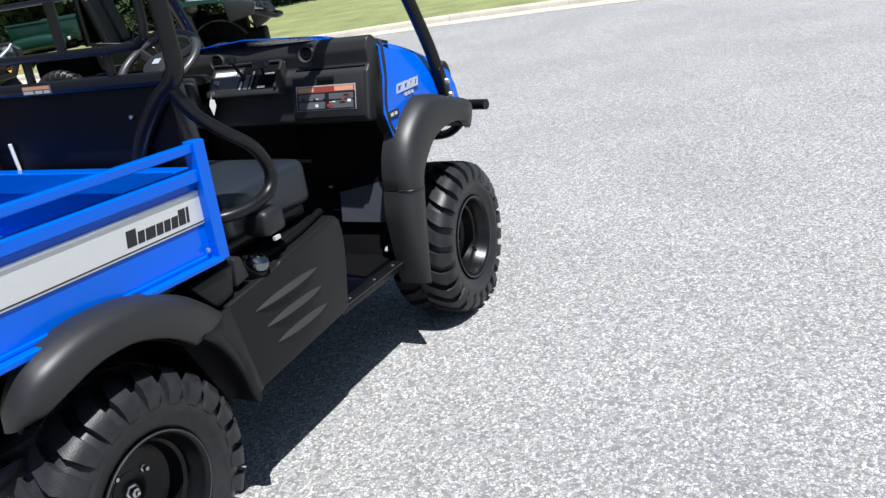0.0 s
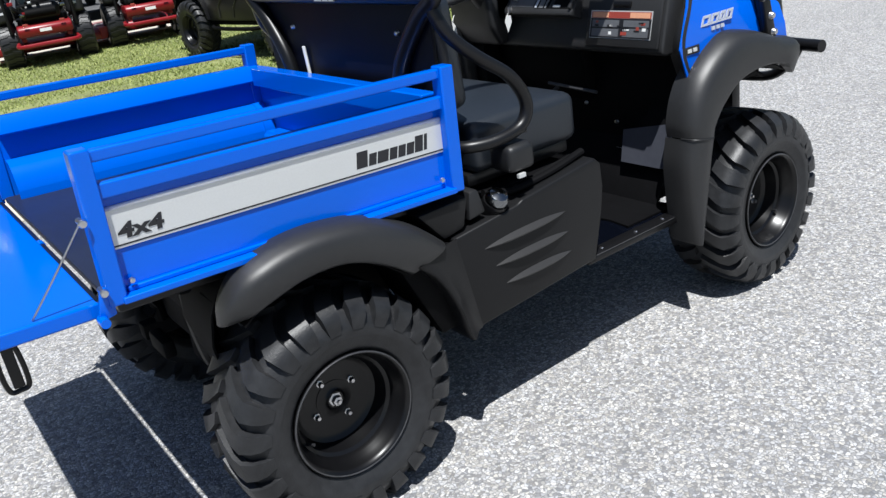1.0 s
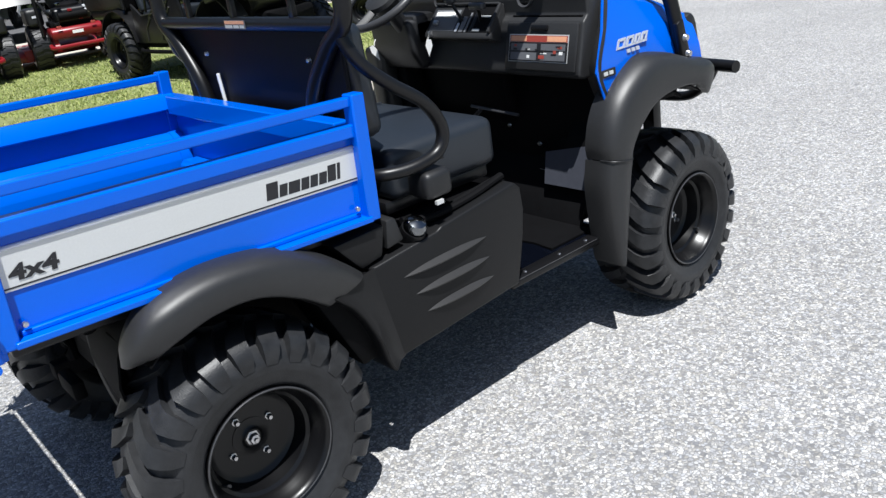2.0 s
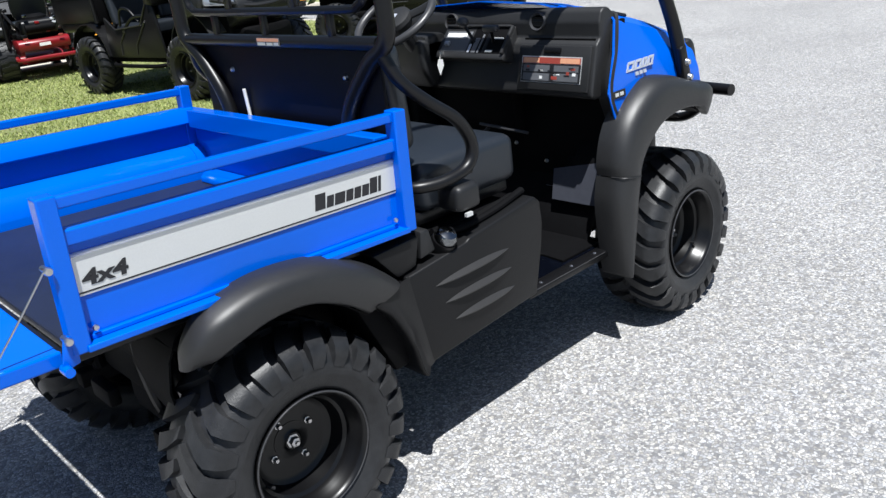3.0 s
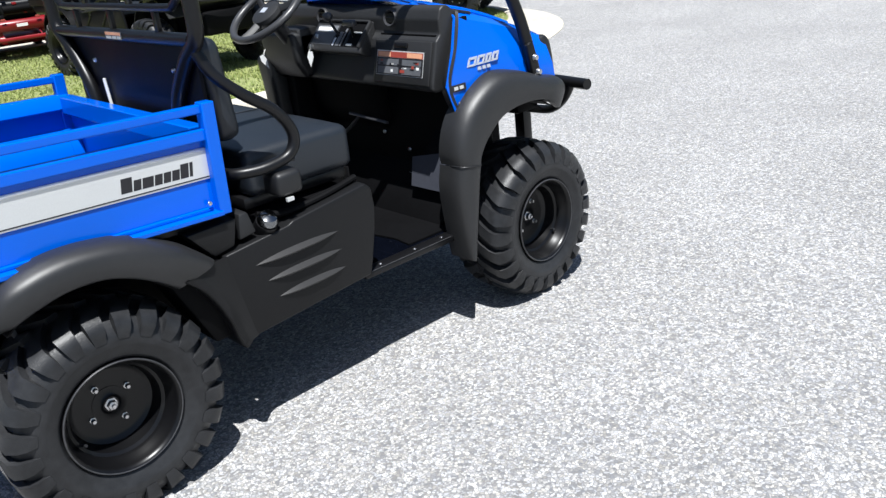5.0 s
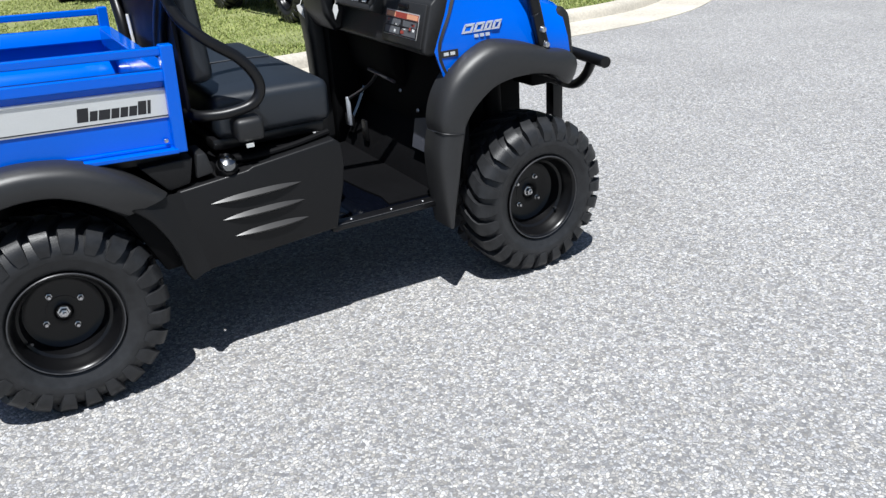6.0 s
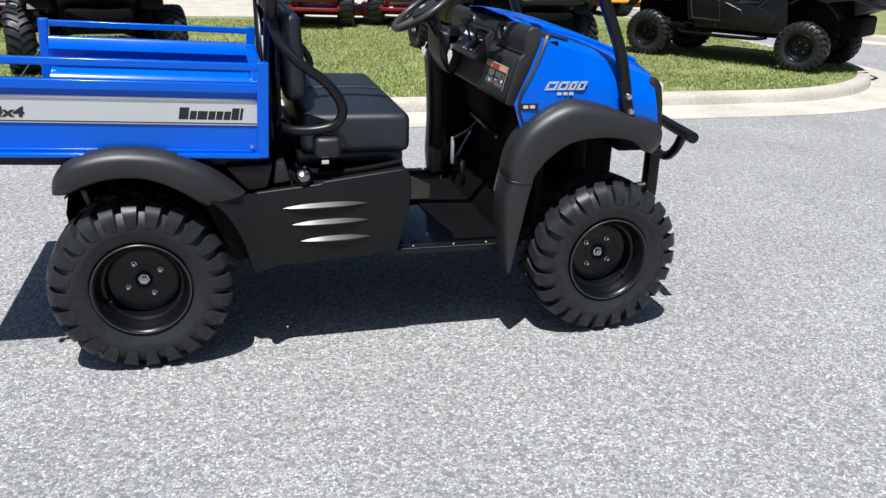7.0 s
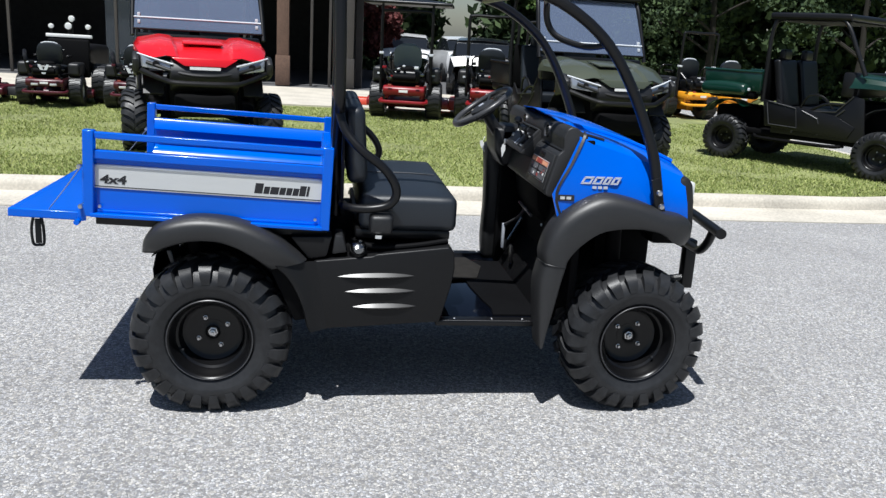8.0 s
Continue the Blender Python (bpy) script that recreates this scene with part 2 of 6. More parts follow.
def grid_surface(rows, thick=0.0, bm=None, close=False):
    """A surface through rows of points; thick gives it a back."""
    b = bmesh.new()
    vs = [[b.verts.new(p) for p in row] for row in rows]
    for i in range(len(vs) - 1):
        n = len(vs[i])
        for k in range(n if close else n - 1):
            b.faces.new([vs[i][k], vs[i][(k + 1) % n], vs[i + 1][(k + 1) % n], vs[i + 1][k]])
    if thick:
        bmesh.ops.recalc_face_normals(b, faces=b.faces[:])
        bmesh.ops.solidify(b, geom=b.faces[:], thickness=thick)
    return merge(bm, b)


def lathe(profile, seg=40, axis="y", bm=None, closed=False):
    """Turns (radius, along) round an axis."""
    b = bmesh.new()
    rings = []
    for r, h in profile:
        ring = []
        for k in range(seg):
            a = 2 * math.pi * k / seg
            c, s = r * math.cos(a), r * math.sin(a)
            ring.append(b.verts.new({"y": (c, h, s), "z": (c, s, h), "x": (h, c, s)}[axis]))
        rings.append(ring)
    m = len(rings)
    for i in range(m if closed else m - 1):
        s, e = rings[i], rings[(i + 1) % m]
        for k in range(seg):
            b.faces.new([s[k], s[(k + 1) % seg], e[(k + 1) % seg], e[k]])
    if not closed:
        b.faces.new(rings[0][::-1])
        b.faces.new(rings[-1])
    return merge(bm, b)


def lerp(a, b, t):
    return a + (b - a) * t


# ---- ground, kerb and lawns ----
def flat_sheet(name, outline, z, material, label, category, bottom=None):
    bm = bmesh.new()
    top = [bm.verts.new((x, y, z)) for x, y in outline]
    bm.faces.new(top)
    if bottom is not None:
        low = [bm.verts.new((x, y, bottom)) for x, y in outline]
        for i in range(len(top)):
            bm.faces.new([top[i], low[i], low[(i + 1) % len(top)], top[(i + 1) % len(top)]])
    bmesh.ops.triangulate(bm, faces=bm.faces[:])
    return tagged(finish(name, bm, material), label, category, kind="structure")


ground = flat_sheet("ground", [(-600, -600), (600, -600), (600, 600), (-600, 600)], 0.0, ASPHALT, "pale grey worn chip-seal asphalt car park", "asphalt")

LAWN_Z = 0.165
ARC_X, ARC_Y, ARC_R = 5.9, 7.42, 3.15
RAKE = 0.032


def island_line(inset):
    """The island's edge from far left, round the corner and away to the back."""
    xs = [-40 + (ARC_X + 40) * k / 15 for k in range(15)]
    pts = [(x, ARC_Y - ARC_R + inset + RAKE * (x - ARC_X)) for x in xs]
    for k in range(17):
        a = -math.pi / 2 + (math.pi / 2) * k / 16
        r = ARC_R - inset
        pts.append((ARC_X + r * math.cos(a), ARC_Y + r * math.sin(a)))
    pts += [(ARC_X + ARC_R - inset, ARC_Y + 3.0 * k) for k in range(1, 14)]
    return pts


def far_line(inset):
    """The edge of the lawn across the lane."""
    pts = []
    for k in range(26):
        y = -30 + 2.4 * k
        v = min(max(y - 3.4, 0), 7.6)
        pts.append((15.1 + inset - 0.10 * min(y - 3.4, 7.6) - 0.045 * v * v, y))
    return pts


KERB_SECTION = [(-0.57, -0.05), (-0.57, 0.010), (-0.07, 0.016), (-0.012, 0.030), (0.0, 0.085), (0.012, 0.122), (0.035, 0.140), (0.16, 0.146), (0.175, 0.13), (0.175, -0.05)]


def kerb(name, line, label, breaks):
    """Cast sections between the breaks, with open joints."""
    root = thing(name, label, "kerb", kind="structure")
    rows = [line(d) for d, z in KERB_SECTION]
    n = len(KERB_SECTION)
    for i0, i1 in zip(breaks, breaks[1:]):
        b = bmesh.new()
        rings = []
        for i in range(i0, i1 + 1):
            ring = []
            for (d, z), row in zip(KERB_SECTION, rows):
                p = Vector((*row[i], z))
                if i == i0:
                    p += (Vector((*row[i + 1], z)) - p).normalized() * 0.004
                elif i == i1:
                    p += (Vector((*row[i - 1], z)) - p).normalized() * 0.004
                ring.append(b.verts.new(p))
            rings.append(ring)
        for r0, r1 in zip(rings, rings[1:]):
            for k in range(n):
                b.faces.new([r0[k], r0[(k + 1) % n], r1[(k + 1) % n], r1[k]])
        b.faces.new(rings[0][::-1])
        b.faces.new(rings[-1])
        part("kerb_section", b, CONCRETE, root)
    return root


kerb("kerb", island_line, "pale weathered concrete kerb and gutter round the lawn", [*range(0, 15), 20, 26, 31, *range(32, 45)])
kerb("kerb_far", far_line, "pale concrete kerb edging the far lawn", [*range(0, 26)])
LAWN_EDGE = island_line(0.165)
flat_sheet("lawn", LAWN_EDGE + [(-40, LAWN_EDGE[-1][1])], LAWN_Z - 0.03, LAWN, "short mown grass lawn with dry patches", "lawn", bottom=0.004)
fl = far_line(0.165)
flat_sheet("lawn_far", fl + [(120, fl[-1][1]), (120, fl[0][1])], LAWN_Z - 0.03, LAWN, "mown grass strip beyond the lane", "lawn", bottom=0.004)


def inside_island(x, y):
    if y < ARC_Y - ARC_R + 0.19 + RAKE * min(0, x - ARC_X):
        return False
    if x < ARC_X:
        return True
    if y > ARC_Y:
        return x < ARC_X + ARC_R - 0.19
    return math.hypot(x - ARC_X, y - ARC_Y) < ARC_R - 0.19


def grass(name, spots, label):
    """Blades, each one a thin bent triangle pair, in one mesh."""
    rng = np.random.default_rng(3)
    n = len(spots)
    base = np.array(spots)
    ang = rng.uniform(0, 2 * np.pi, n)
    h = rng.uniform(0.010, 0.038, n)
    w = rng.uniform(0.004, 0.009, n)
    lean = rng.uniform(-0.03, 0.03, (n, 2))
    dx, dy = np.cos(ang) * w, np.sin(ang) * w
    z0 = LAWN_Z - 0.032
    verts = np.empty((n, 3, 3))
    verts[:, 0] = np.c_[base[:, 0] - dx, base[:, 1] - dy, np.full(n, z0)]
    verts[:, 1] = np.c_[base[:, 0] + dx, base[:, 1] + dy, np.full(n, z0)]
    verts[:, 2] = np.c_[base[:, 0] + lean[:, 0], base[:, 1] + lean[:, 1], z0 + h]
    me = bpy.data.meshes.new(name)
    me.from_pydata(verts.reshape(-1, 3).tolist(), [], np.arange(3 * n).reshape(-1, 3).tolist())
    me.materials.append(GRASS)
    return tagged(new(name, me), label, "grass", kind="stuff")


rng = random.Random(5)
spots = []
while len(spots) < 230000:
    x, y = rng.uniform(-8, 9.2), 4.0 + 8.7 * rng.random() ** 1.5
    if inside_island(x, y) and (noise.noise((x * 0.9, y * 0.9, 0)) > -0.22 or rng.random() < 0.30):
        if y < 12.5 or x > 7.4:
            spots.append((x, y))
grass("grass", spots, "short green and straw-coloured grass blades on the lawn")


# ---- the blue utility vehicle ----
mule = thing("utility_vehicle", "blue and black two-seat utility vehicle with its tailgate down", "utility vehicle", pose(0, 0.062, 0.011) @ Matrix.Diagonal((1, 1.12, 1, 1)))
WHEEL_R = 0.325


def tyre_mesh():
    W = 0.122
    prof = [(0.165, -0.085), (0.180, -0.100), (0.188, -0.112), (0.196, -0.117), (0.222, -0.1235), (0.226, -0.1262), (0.231, -0.1262), (0.235, -0.1270), (0.250, -0.1265), (0.262, -0.1205), (0.288, -0.105), (0.300, -0.090), (0.308, -0.05), (0.309, 0.0)]
    prof = prof + [(r, -h) for r, h in prof[-2::-1]]
    bm = lathe(prof, 72, closed=True)
    carcass = bm.verts[:]
    n = 24
    for k in range(n):
        for side in (-1, 1):
            a0 = 2 * math.pi * (k + (0.5 if side > 0 else 0)) / n
            # tread lug: an angled bar from the middle to the shoulder
            strips = []
            for w, hf, sk, top in ((0.006, 0.060, -0.20, WHEEL_R), (0.040, 0.078, -0.11, WHEEL_R), (0.080, 0.088, -0.035, WHEEL_R - 0.002), (0.104, 0.096, 0.0, WHEEL_R - 0.009)):
                low = [Vector((0.299 * math.cos(a0 + sk + q * hf), side * w, 0.299 * math.sin(a0 + sk + q * hf))) for q in (-1, 1)]
                high = [Vector((top * math.cos(a0 + sk + q * hf * 0.85), side * w, top * math.sin(a0 + sk + q * hf * 0.85))) for q in (-1, 1)]
                strips.append((low, high))
            # the lug's side, running down the shoulder
            for r, hf, out, out2 in ((0.296, 0.094, 0.096, 0.1240), (0.274, 0.090, 0.108, 0.1310), (0.246, 0.074, 0.118, 0.1285)):
                low = [Vector((r * math.cos(a0 + q * hf), side * out, r * math.sin(a0 + q * hf))) for q in (-1, 1)]
                high = [Vector((r * math.cos(a0 + q * hf * 0.85), side * out2, r * math.sin(a0 + q * hf * 0.85))) for q in (-1, 1)]
                strips.append((low, high))
            rings = [[bm.verts.new(p) for p in (lo[0], hi[0], hi[1], lo[1])] for lo, hi in strips]
            for p, q in zip(rings, rings[1:]):
                for e in range(3):
                    bm.faces.new([p[e], p[e + 1], q[e + 1], q[e]])
            bm.faces.new(rings[0])
            bm.faces.new(rings[-1][::-1])
            # moulded in one piece with the carcass
            near = min(carcass, key=lambda q: (q.co - rings[1][0].co).length_squared)
            bm.edges.new([near, rings[1][0]])
    # a taller section on a smaller rim
    for v in bm.verts:
        r = math.hypot(v.co.x, v.co.z)
        f = (0.158 + (r - 0.165) * 1.1125) / r
        v.co.x, v.co.z = v.co.x * f, v.co.z * f
    return bm


RIM_F = 0.95


def rim_mesh():
    # outer side at negative y: lip, deep barrel, then the disc
    prof = [(0.167, 0.09), (0.172, 0.10), (0.164, 0.06), (0.150, 0.03), (0.146, 0.0), (0.05, -0.002), (0.05, -0.012), (0.112, -0.012), (0.124, -0.016), (0.134, -0.022),
            (0.142, -0.045), (0.146, -0.058), (0.156, -0.064), (0.159, -0.078), (0.168, -0.088), (0.173, -0.106), (0.179, -0.1165), (0.185, -0.1195), (0.189, -0.117), (0.186, -0.105), (0.176, -0.086), (0.170, -0.07), (0.166, 0.0)]
    return lathe([(r * RIM_F, h) for r, h in prof], 56, closed=True)


def hub_mesh():
    prof = [(0.002, -0.022), (0.024, -0.022), (0.028, -0.018), (0.034, -0.0145), (0.055, -0.0135), (0.055, 0.06), (0.002, 0.06)]
    return lathe(prof, 24)


def nut_mesh():
    b = lathe([(0.001, -0.014), (0.006, -0.014), (0.008, -0.011), (0.008, -0.003), (0.011, -0.002), (0.011, 0.004), (0.001, 0.004)], 6)
    return b


def wheel(root, m, first=None):
    """rim carries tyre, hub, hub nut and four wheel nuts"""
    if first is None:
        rim = part("wheel", rim_mesh(), RIM, root, "black steel wheel")
        part("tyre", tyre_mesh(), RUBBER, rim, "black lugged off-road tyre")
        # added ring, paler than the rim, stands in for light caught by the lip
        part("rim_edge", lathe([(r * RIM_F, h) for r, h in ((0.1835, -0.1200), (0.1862, -0.1212), (0.1885, -0.1195), (0.1880, -0.1175), (0.1840, -0.1180))], 64, closed=True), RIMEDGE, rim, "pale ring painting the highlight on the rim lip")
        part("hub", hub_mesh(), RIM, rim)
        part("hub_nut", lathe([(0.001, -0.044), (0.006, -0.044), (0.007, -0.038), (0.0140, -0.036), (0.0155, -0.030), (0.0155, -0.024), (0.021, -0.0225), (0.021, -0.020), (0.001, -0.020)], 6), STEEL, rim, "bright steel axle end")
        nut = part("wheel_nut", nut_mesh(), STEEL, rim, "bright steel nut")
        nut.matrix_basis = pose(0.068, -0.012, 0.012)
        for k in range(1, 4):
            a = math.pi / 2 * k + 0.17
            again(nut, pose(0.069 * math.cos(a), -0.012, 0.069 * math.sin(a)))
        part("valve_stem", tube([(0.02, -0.055, -0.140), (0.018, -0.080, -0.128)], 0.0045, 8, smooth=False), RUBBER, rim)
        rim.matrix_basis = m
        return rim
    rim = again(first, m)
    for c in first.children:
        o = bpy.data.objects.new(c.name.split(".")[0], c.data)
        scene.collection.objects.link(o)
        o.parent, o.matrix_basis = rim, c.matrix_basis.copy()
        if c.get("label"):
            o["label"] = c["label"]
    return rim


WY = 0.492
w1 = wheel(mule, pose(0.0, -WY, WHEEL_R - 0.004, 0, 72, 0))
wheel(mule, pose(0.0, WY, WHEEL_R - 0.004, 0, 70, 180), w1)
wheel(mule, pose(1.872, -WY - 0.008, WHEEL_R - 0.004, 0, -42, 3), w1)
wheel(mule, pose(1.872, WY + 0.008, WHEEL_R - 0.004, 0, 40, 183), w1)

def crisp(x0, x1, y0, y1, z0, z1, bevel=0.0025):
    """Folded sheet steel: a box with small rounded folds."""
    return box(x0, x1, y0, y1, z0, z1, bevel + 0.001, 3)


# cargo bed, raked slightly down to the front
BED = pose(0.487, 0, 0.808, 0, 2.14, 0)
L = 0.982
HW = 0.568


def flat_faces(ob):
    """Sheet faces stay flat; only the folds between them are shaded round."""
    for p in ob.data.polygons:
        if max(abs(c) for c in p.normal) > 0.998:
            p.use_smooth = False
    return ob


def bed_part(name, bm, material, label="", parent=None):
    bmesh.ops.transform(bm, matrix=BED, verts=bm.verts[:])
    return flat_faces(part(name, bm, material, parent or mule, label))


for s in (-1, 1):
    def yy(a, b):
        return (s * a, s * b) if s > 0 else (s * b, s * a)
    side = bed_part("bed_side", prism([(-L + 0.02, 0.0), (-0.02, 0.0), (-0.02, 0.248), (-L + 0.02, 0.248)], *yy(HW - 0.030, HW - 0.022), bevel=0.002), BLUE, "blue sheet-steel bed side")
    # rolled top rail of the side wall
    bed_part("side_rail", crisp(-L + 0.03, -0.03, *yy(HW - 0.034, HW - 0.004), 0.222, 0.258, 0.0035), BLUE, parent=side)
    lip = [(HW - 0.035, 0.2565), (HW - 0.041, 0.2565), (HW - 0.045, 0.252), (HW - 0.060, 0.212), (HW - 0.062, 0.205), (HW - 0.058, 0.200), (HW - 0.035, 0.200)]
    bed_part("inner_lip", grid_surface([[(x, s * y, z) for y, z in lip] for x in (-L + 0.044, -0.013)], close=True), BLUE, parent=side)
    bed_part("top_rail", crisp(-L + 0.03, -0.03, *yy(HW - 0.028, HW - 0.004), 0.303, 0.330, 0.0035), BLUE, parent=side)
    for x0, x1 in ((-L, -L + 0.042), (-0.042, 0.0)):
        bed_part("bed_post", crisp(x0, x1, *yy(HW - 0.034, HW + 0.006), -0.012, 0.336, 0.0035), BLUE, parent=side)
    bed_part("bottom_flange", crisp(-L + 0.03, -0.03, *yy(HW - 0.03, HW + 0.012), -0.012, 0.004, 0.002), BLUE, parent=side)
    bed_part("flange_fold", crisp(-L + 0.05, -0.05, *yy(HW - 0.023, HW - 0.012), 0.004, 0.016, 0.002), BLUE, parent=side)
    trim = bed_part("side_trim", box(-0.948, -0.030, *yy(HW - 0.0225, HW - 0.0180), 0.104, 0.196, 0.0012), SILVER, "brushed silver side panel", parent=side)
    # rounded bead whose whiter colour carries the top edge's sun highlight
    bed_part("trim_bead", tube([(-0.947, s * (HW - 0.0200), 0.1965), (-0.031, s * (HW - 0.0200), 0.1965)], 0.0052, 10, smooth=False), PALE_TRIM, "rolled top edge of the panel, whitened as its sun highlight", parent=side)
    bed_part("trim_bead", tube([(-0.948, s * (HW - 0.0195), 0.106), (-0.948, s * (HW - 0.0195), 0.194)], 0.0030, 8, smooth=False), PALE_TRIM, parent=side)
    bed_part("trim_line", box(-0.945, -0.033, *yy(HW - 0.0181, HW - 0.0172), 0.1095, 0.1130, 0.0), INK, parent=side)
    # bullnose over the wheel and inner skin
    rows = []
    for x in (-L + 0.045, -0.012):
        row = []
        for k in range(9):
            a = math.pi / 2 * k / 8
            row.append((x, s * (HW - 0.034 - 0.072 * math.sin(a)), 0.112 * math.cos(a)))
        row = [(x, s * (HW - 0.032), 0.114)] + row + [(x, s * (HW - 0.106), -0.004)]
        rows.append(row)
    bed_part("wheel_box", grid_surface(rows, 0.003), BLUE, parent=side)
    cap = [[(x, s * (HW - 0.034 - 0.079 * math.sin(math.pi / 2 * k / 8)), 0.118 * math.cos(math.pi / 2 * k / 8)) for k in range(9)] for x in (-0.056, -0.014)]
    bed_part("box_cap", grid_surface(cap, 0.004), BLUE, parent=side)
    for x, z in ((-L + 0.062, 0.03), (-0.062, 0.03), (-L + 0.10, -0.004), (-L + 0.30, -0.004)):
        b = lathe([(0.001, 0.006), (0.006, 0.005), (0.008, 0.0), (0.001, 0.0)], 8)
        bmesh.ops.transform(b, matrix=pose(x, s * (HW - 0.010), z) @ pose(0, 0, 0, 0, 0, 0 if s > 0 else 180), verts=b.verts[:])
        bed_part("rivet", b, STEEL, parent=side)
bed_floor = bed_part("bed_floor", crisp(-L + 0.01, -0.004, -HW + 0.035, HW - 0.035, -0.022, -0.004, 0.002), BEDMAT, "dark cargo bed floor")
front_wall = bed_part("bed_front", crisp(-0.012, -0.003, -HW + 0.036, HW - 0.036, -0.004, 0.256, 0.003), BLUE)
bed_part("front_lip", crisp(-0.052, 0.0, -HW + 0.072, HW - 0.072, 0.188, 0.256, 0.003), BLUE, parent=front_wall)
bed_part("front_step", prism([(-0.085, -0.003), (-0.013, -0.003), (-0.013, 0.030), (-0.070, 0.030), (-0.084, 0.015)], -HW + 0.145, HW - 0.145, bevel=0.003, seg=1), BLUE, parent=front_wall)
bed_part("bed_frame", crisp(-L + 0.03, -0.01, -HW + 0.06, HW - 0.06, -0.060, -0.024, 0.006), BLACK)

bed_part("hinge_strip", crisp(-L - 0.026, -L - 0.0005, -HW + 0.045, HW - 0.045, -0.026, -0.012), BLACK, parent=bed_floor)

# tailgate lying level behind the bed
GATE = pose(-0.504, 0, 0.826, 0, 2.2, 0)


def gate_part(name, bm, material, label="", parent=None):
    bmesh.ops.transform(bm, matrix=GATE, verts=bm.verts[:])
    return flat_faces(part(name, bm, material, parent or mule, label))


gate = gate_part("tailgate", crisp(-0.285, -0.004, -HW + 0.030, HW - 0.030, 0.0, 0.012, 0.004), BLUE, "blue tailgate lowered flat")
gate_part("gate_edge", crisp(-0.287, -0.262, -HW + 0.028, HW - 0.028, -0.020, 0.014, 0.003), BLUE, parent=gate)
for s in (-1, 1):
    y = s * (HW - 0.042)
    gate_part("gate_side", crisp(-0.285, -0.004, min(y, y + s * 0.016), max(y, y + s * 0.016), -0.020, 0.016, 0.004), BLUE, parent=gate)
    gate_part("hinge", lathe([(0.001, -0.016), (0.011, -0.016), (0.012, 0.0), (0.011, 0.016), (0.001, 0.016)], 16), BLUE, parent=gate).location = (0, 0, 0)
    h = gate.children[-1]
    for v in h.data.vertices:
        v.co += Vector((-0.012, s * (HW + 0.004), -0.016))
    gate_part("latch", crisp(-0.235, -0.205, y - 0.014, y + 0.014, 0.012, 0.030, 0.004), BLUE, parent=gate)
    p = BED @ Vector((-L - 0.006, s * (HW - 0.010), 0.190))
    q = GATE @ Vector((-0.137, s * (HW - 0.05), 0.014))
    mid = (p + q) / 2 + Vector((0, 0, -0.002))
    part("gate_cable", tube([p, mid, q], 0.0026, 6, 8), STEEL, gate, "thin steel tailgate cable")
    for dx, dz in ((-0.010, 0.190), (-0.006, 0.030)):
        b = lathe([(0.001, -0.016), (0.008, -0.015), (0.010, -0.010), (0.007, 0.0), (0.007, 0.02), (0.001, 0.02)], 10)
        bmesh.ops.transform(b, matrix=BED @ pose(-L + dx, s * (HW + 0.004), dz, 0, 0, 0 if s < 0 else 180), verts=b.verts[:])
        part("gate_bolt", b, STEEL, gate, "bright hinge bolt")
    b = prism([(-0.030, -0.040), (0.012, -0.030), (0.012, 0.040), (-0.012, 0.035)], s * (HW - 0.002) - 0.004, s * (HW - 0.002) + 0.004, bevel=0.003)
    bmesh.ops.transform(b, matrix=BED @ Matrix.Translation((-L, 0, 0)), verts=b.verts[:])
    part("hinge_plate", b, BLUE, gate)
gate_part("gate_rib", crisp(-0.17, -0.13, -HW + 0.06, HW - 0.06, -0.008, 0.0, 0.003), BLUE, parent=gate)
# wrist strap hanging from the gate's latch
sp = GATE @ Vector((-0.200, -(HW - 0.11), -0.012))
part("latch_strap", tube([sp + Vector((-0.012, -0.006, 0)), sp + Vector((-0.026, -0.010, -0.07)), sp + Vector((-0.022, -0.01, -0.135)), sp + Vector((0.0, -0.01, -0.142)), sp + Vector((0.020, -0.01, -0.132)), sp + Vector((0.020, -0.010, -0.06)), sp + Vector((0.008, -0.006, 0))], 0.006, 8, 6), BLACK, gate, "black webbing strap with pale edge")
part("strap_core", crisp(sp.x - 0.012, sp.x + 0.012, sp.y - 0.014, sp.y - 0.006, sp.z - 0.135, sp.z - 0.03, 0.002), BLACK, gate)

# lettering and marks on the silver panel: the maker's mark stays plain bars
for s in (-1,):
    x, yf = -0.316, -(HW - 0.0176)
    for k, (w, h0, h1) in enumerate(((0.033, 0, 1), (0.023, 0, 0.72), (0.034, 0, 0.72), (0.024, 0, 0.72), (0.023, 0, 0.72), (0.024, 0, 0.72), (0.026, 0, 1), (0.010, 0, 1))):
        b = bmesh.new()
        H, sk = 0.043, 0.006
        z0 = 0.124
        hexa(b, [(x, yf, z0), (x + w, yf, z0), (x + w, yf + 0.001, z0), (x, yf + 0.001, z0),
                 (x + sk, yf, z0 + H * h1), (x + w + sk, yf, z0 + H * h1), (x + w + sk, yf + 0.001, z0 + H * h1), (x + sk, yf + 0.001, z0 + H * h1)])
        bed_part("mark_bar", b, INK, parent=mule)
        x += w + 0.0035
cu = bpy.data.curves.new("four_by_four", "FONT")
cu.body, cu.size, cu.shear, cu.extrude, cu.offset = "4x4", 0.058, 0.10, 0.0006, 0.0020
cu.materials.append(INK)
letters = new("four_by_four_lettering", cu)
letters.parent = mule
letters.matrix_basis = BED @ pose(-0.922, -(HW - 0.0172), 0.125, 90, 0, 0) @ Matrix.Diagonal((1.16, 0.82, 1, 1))

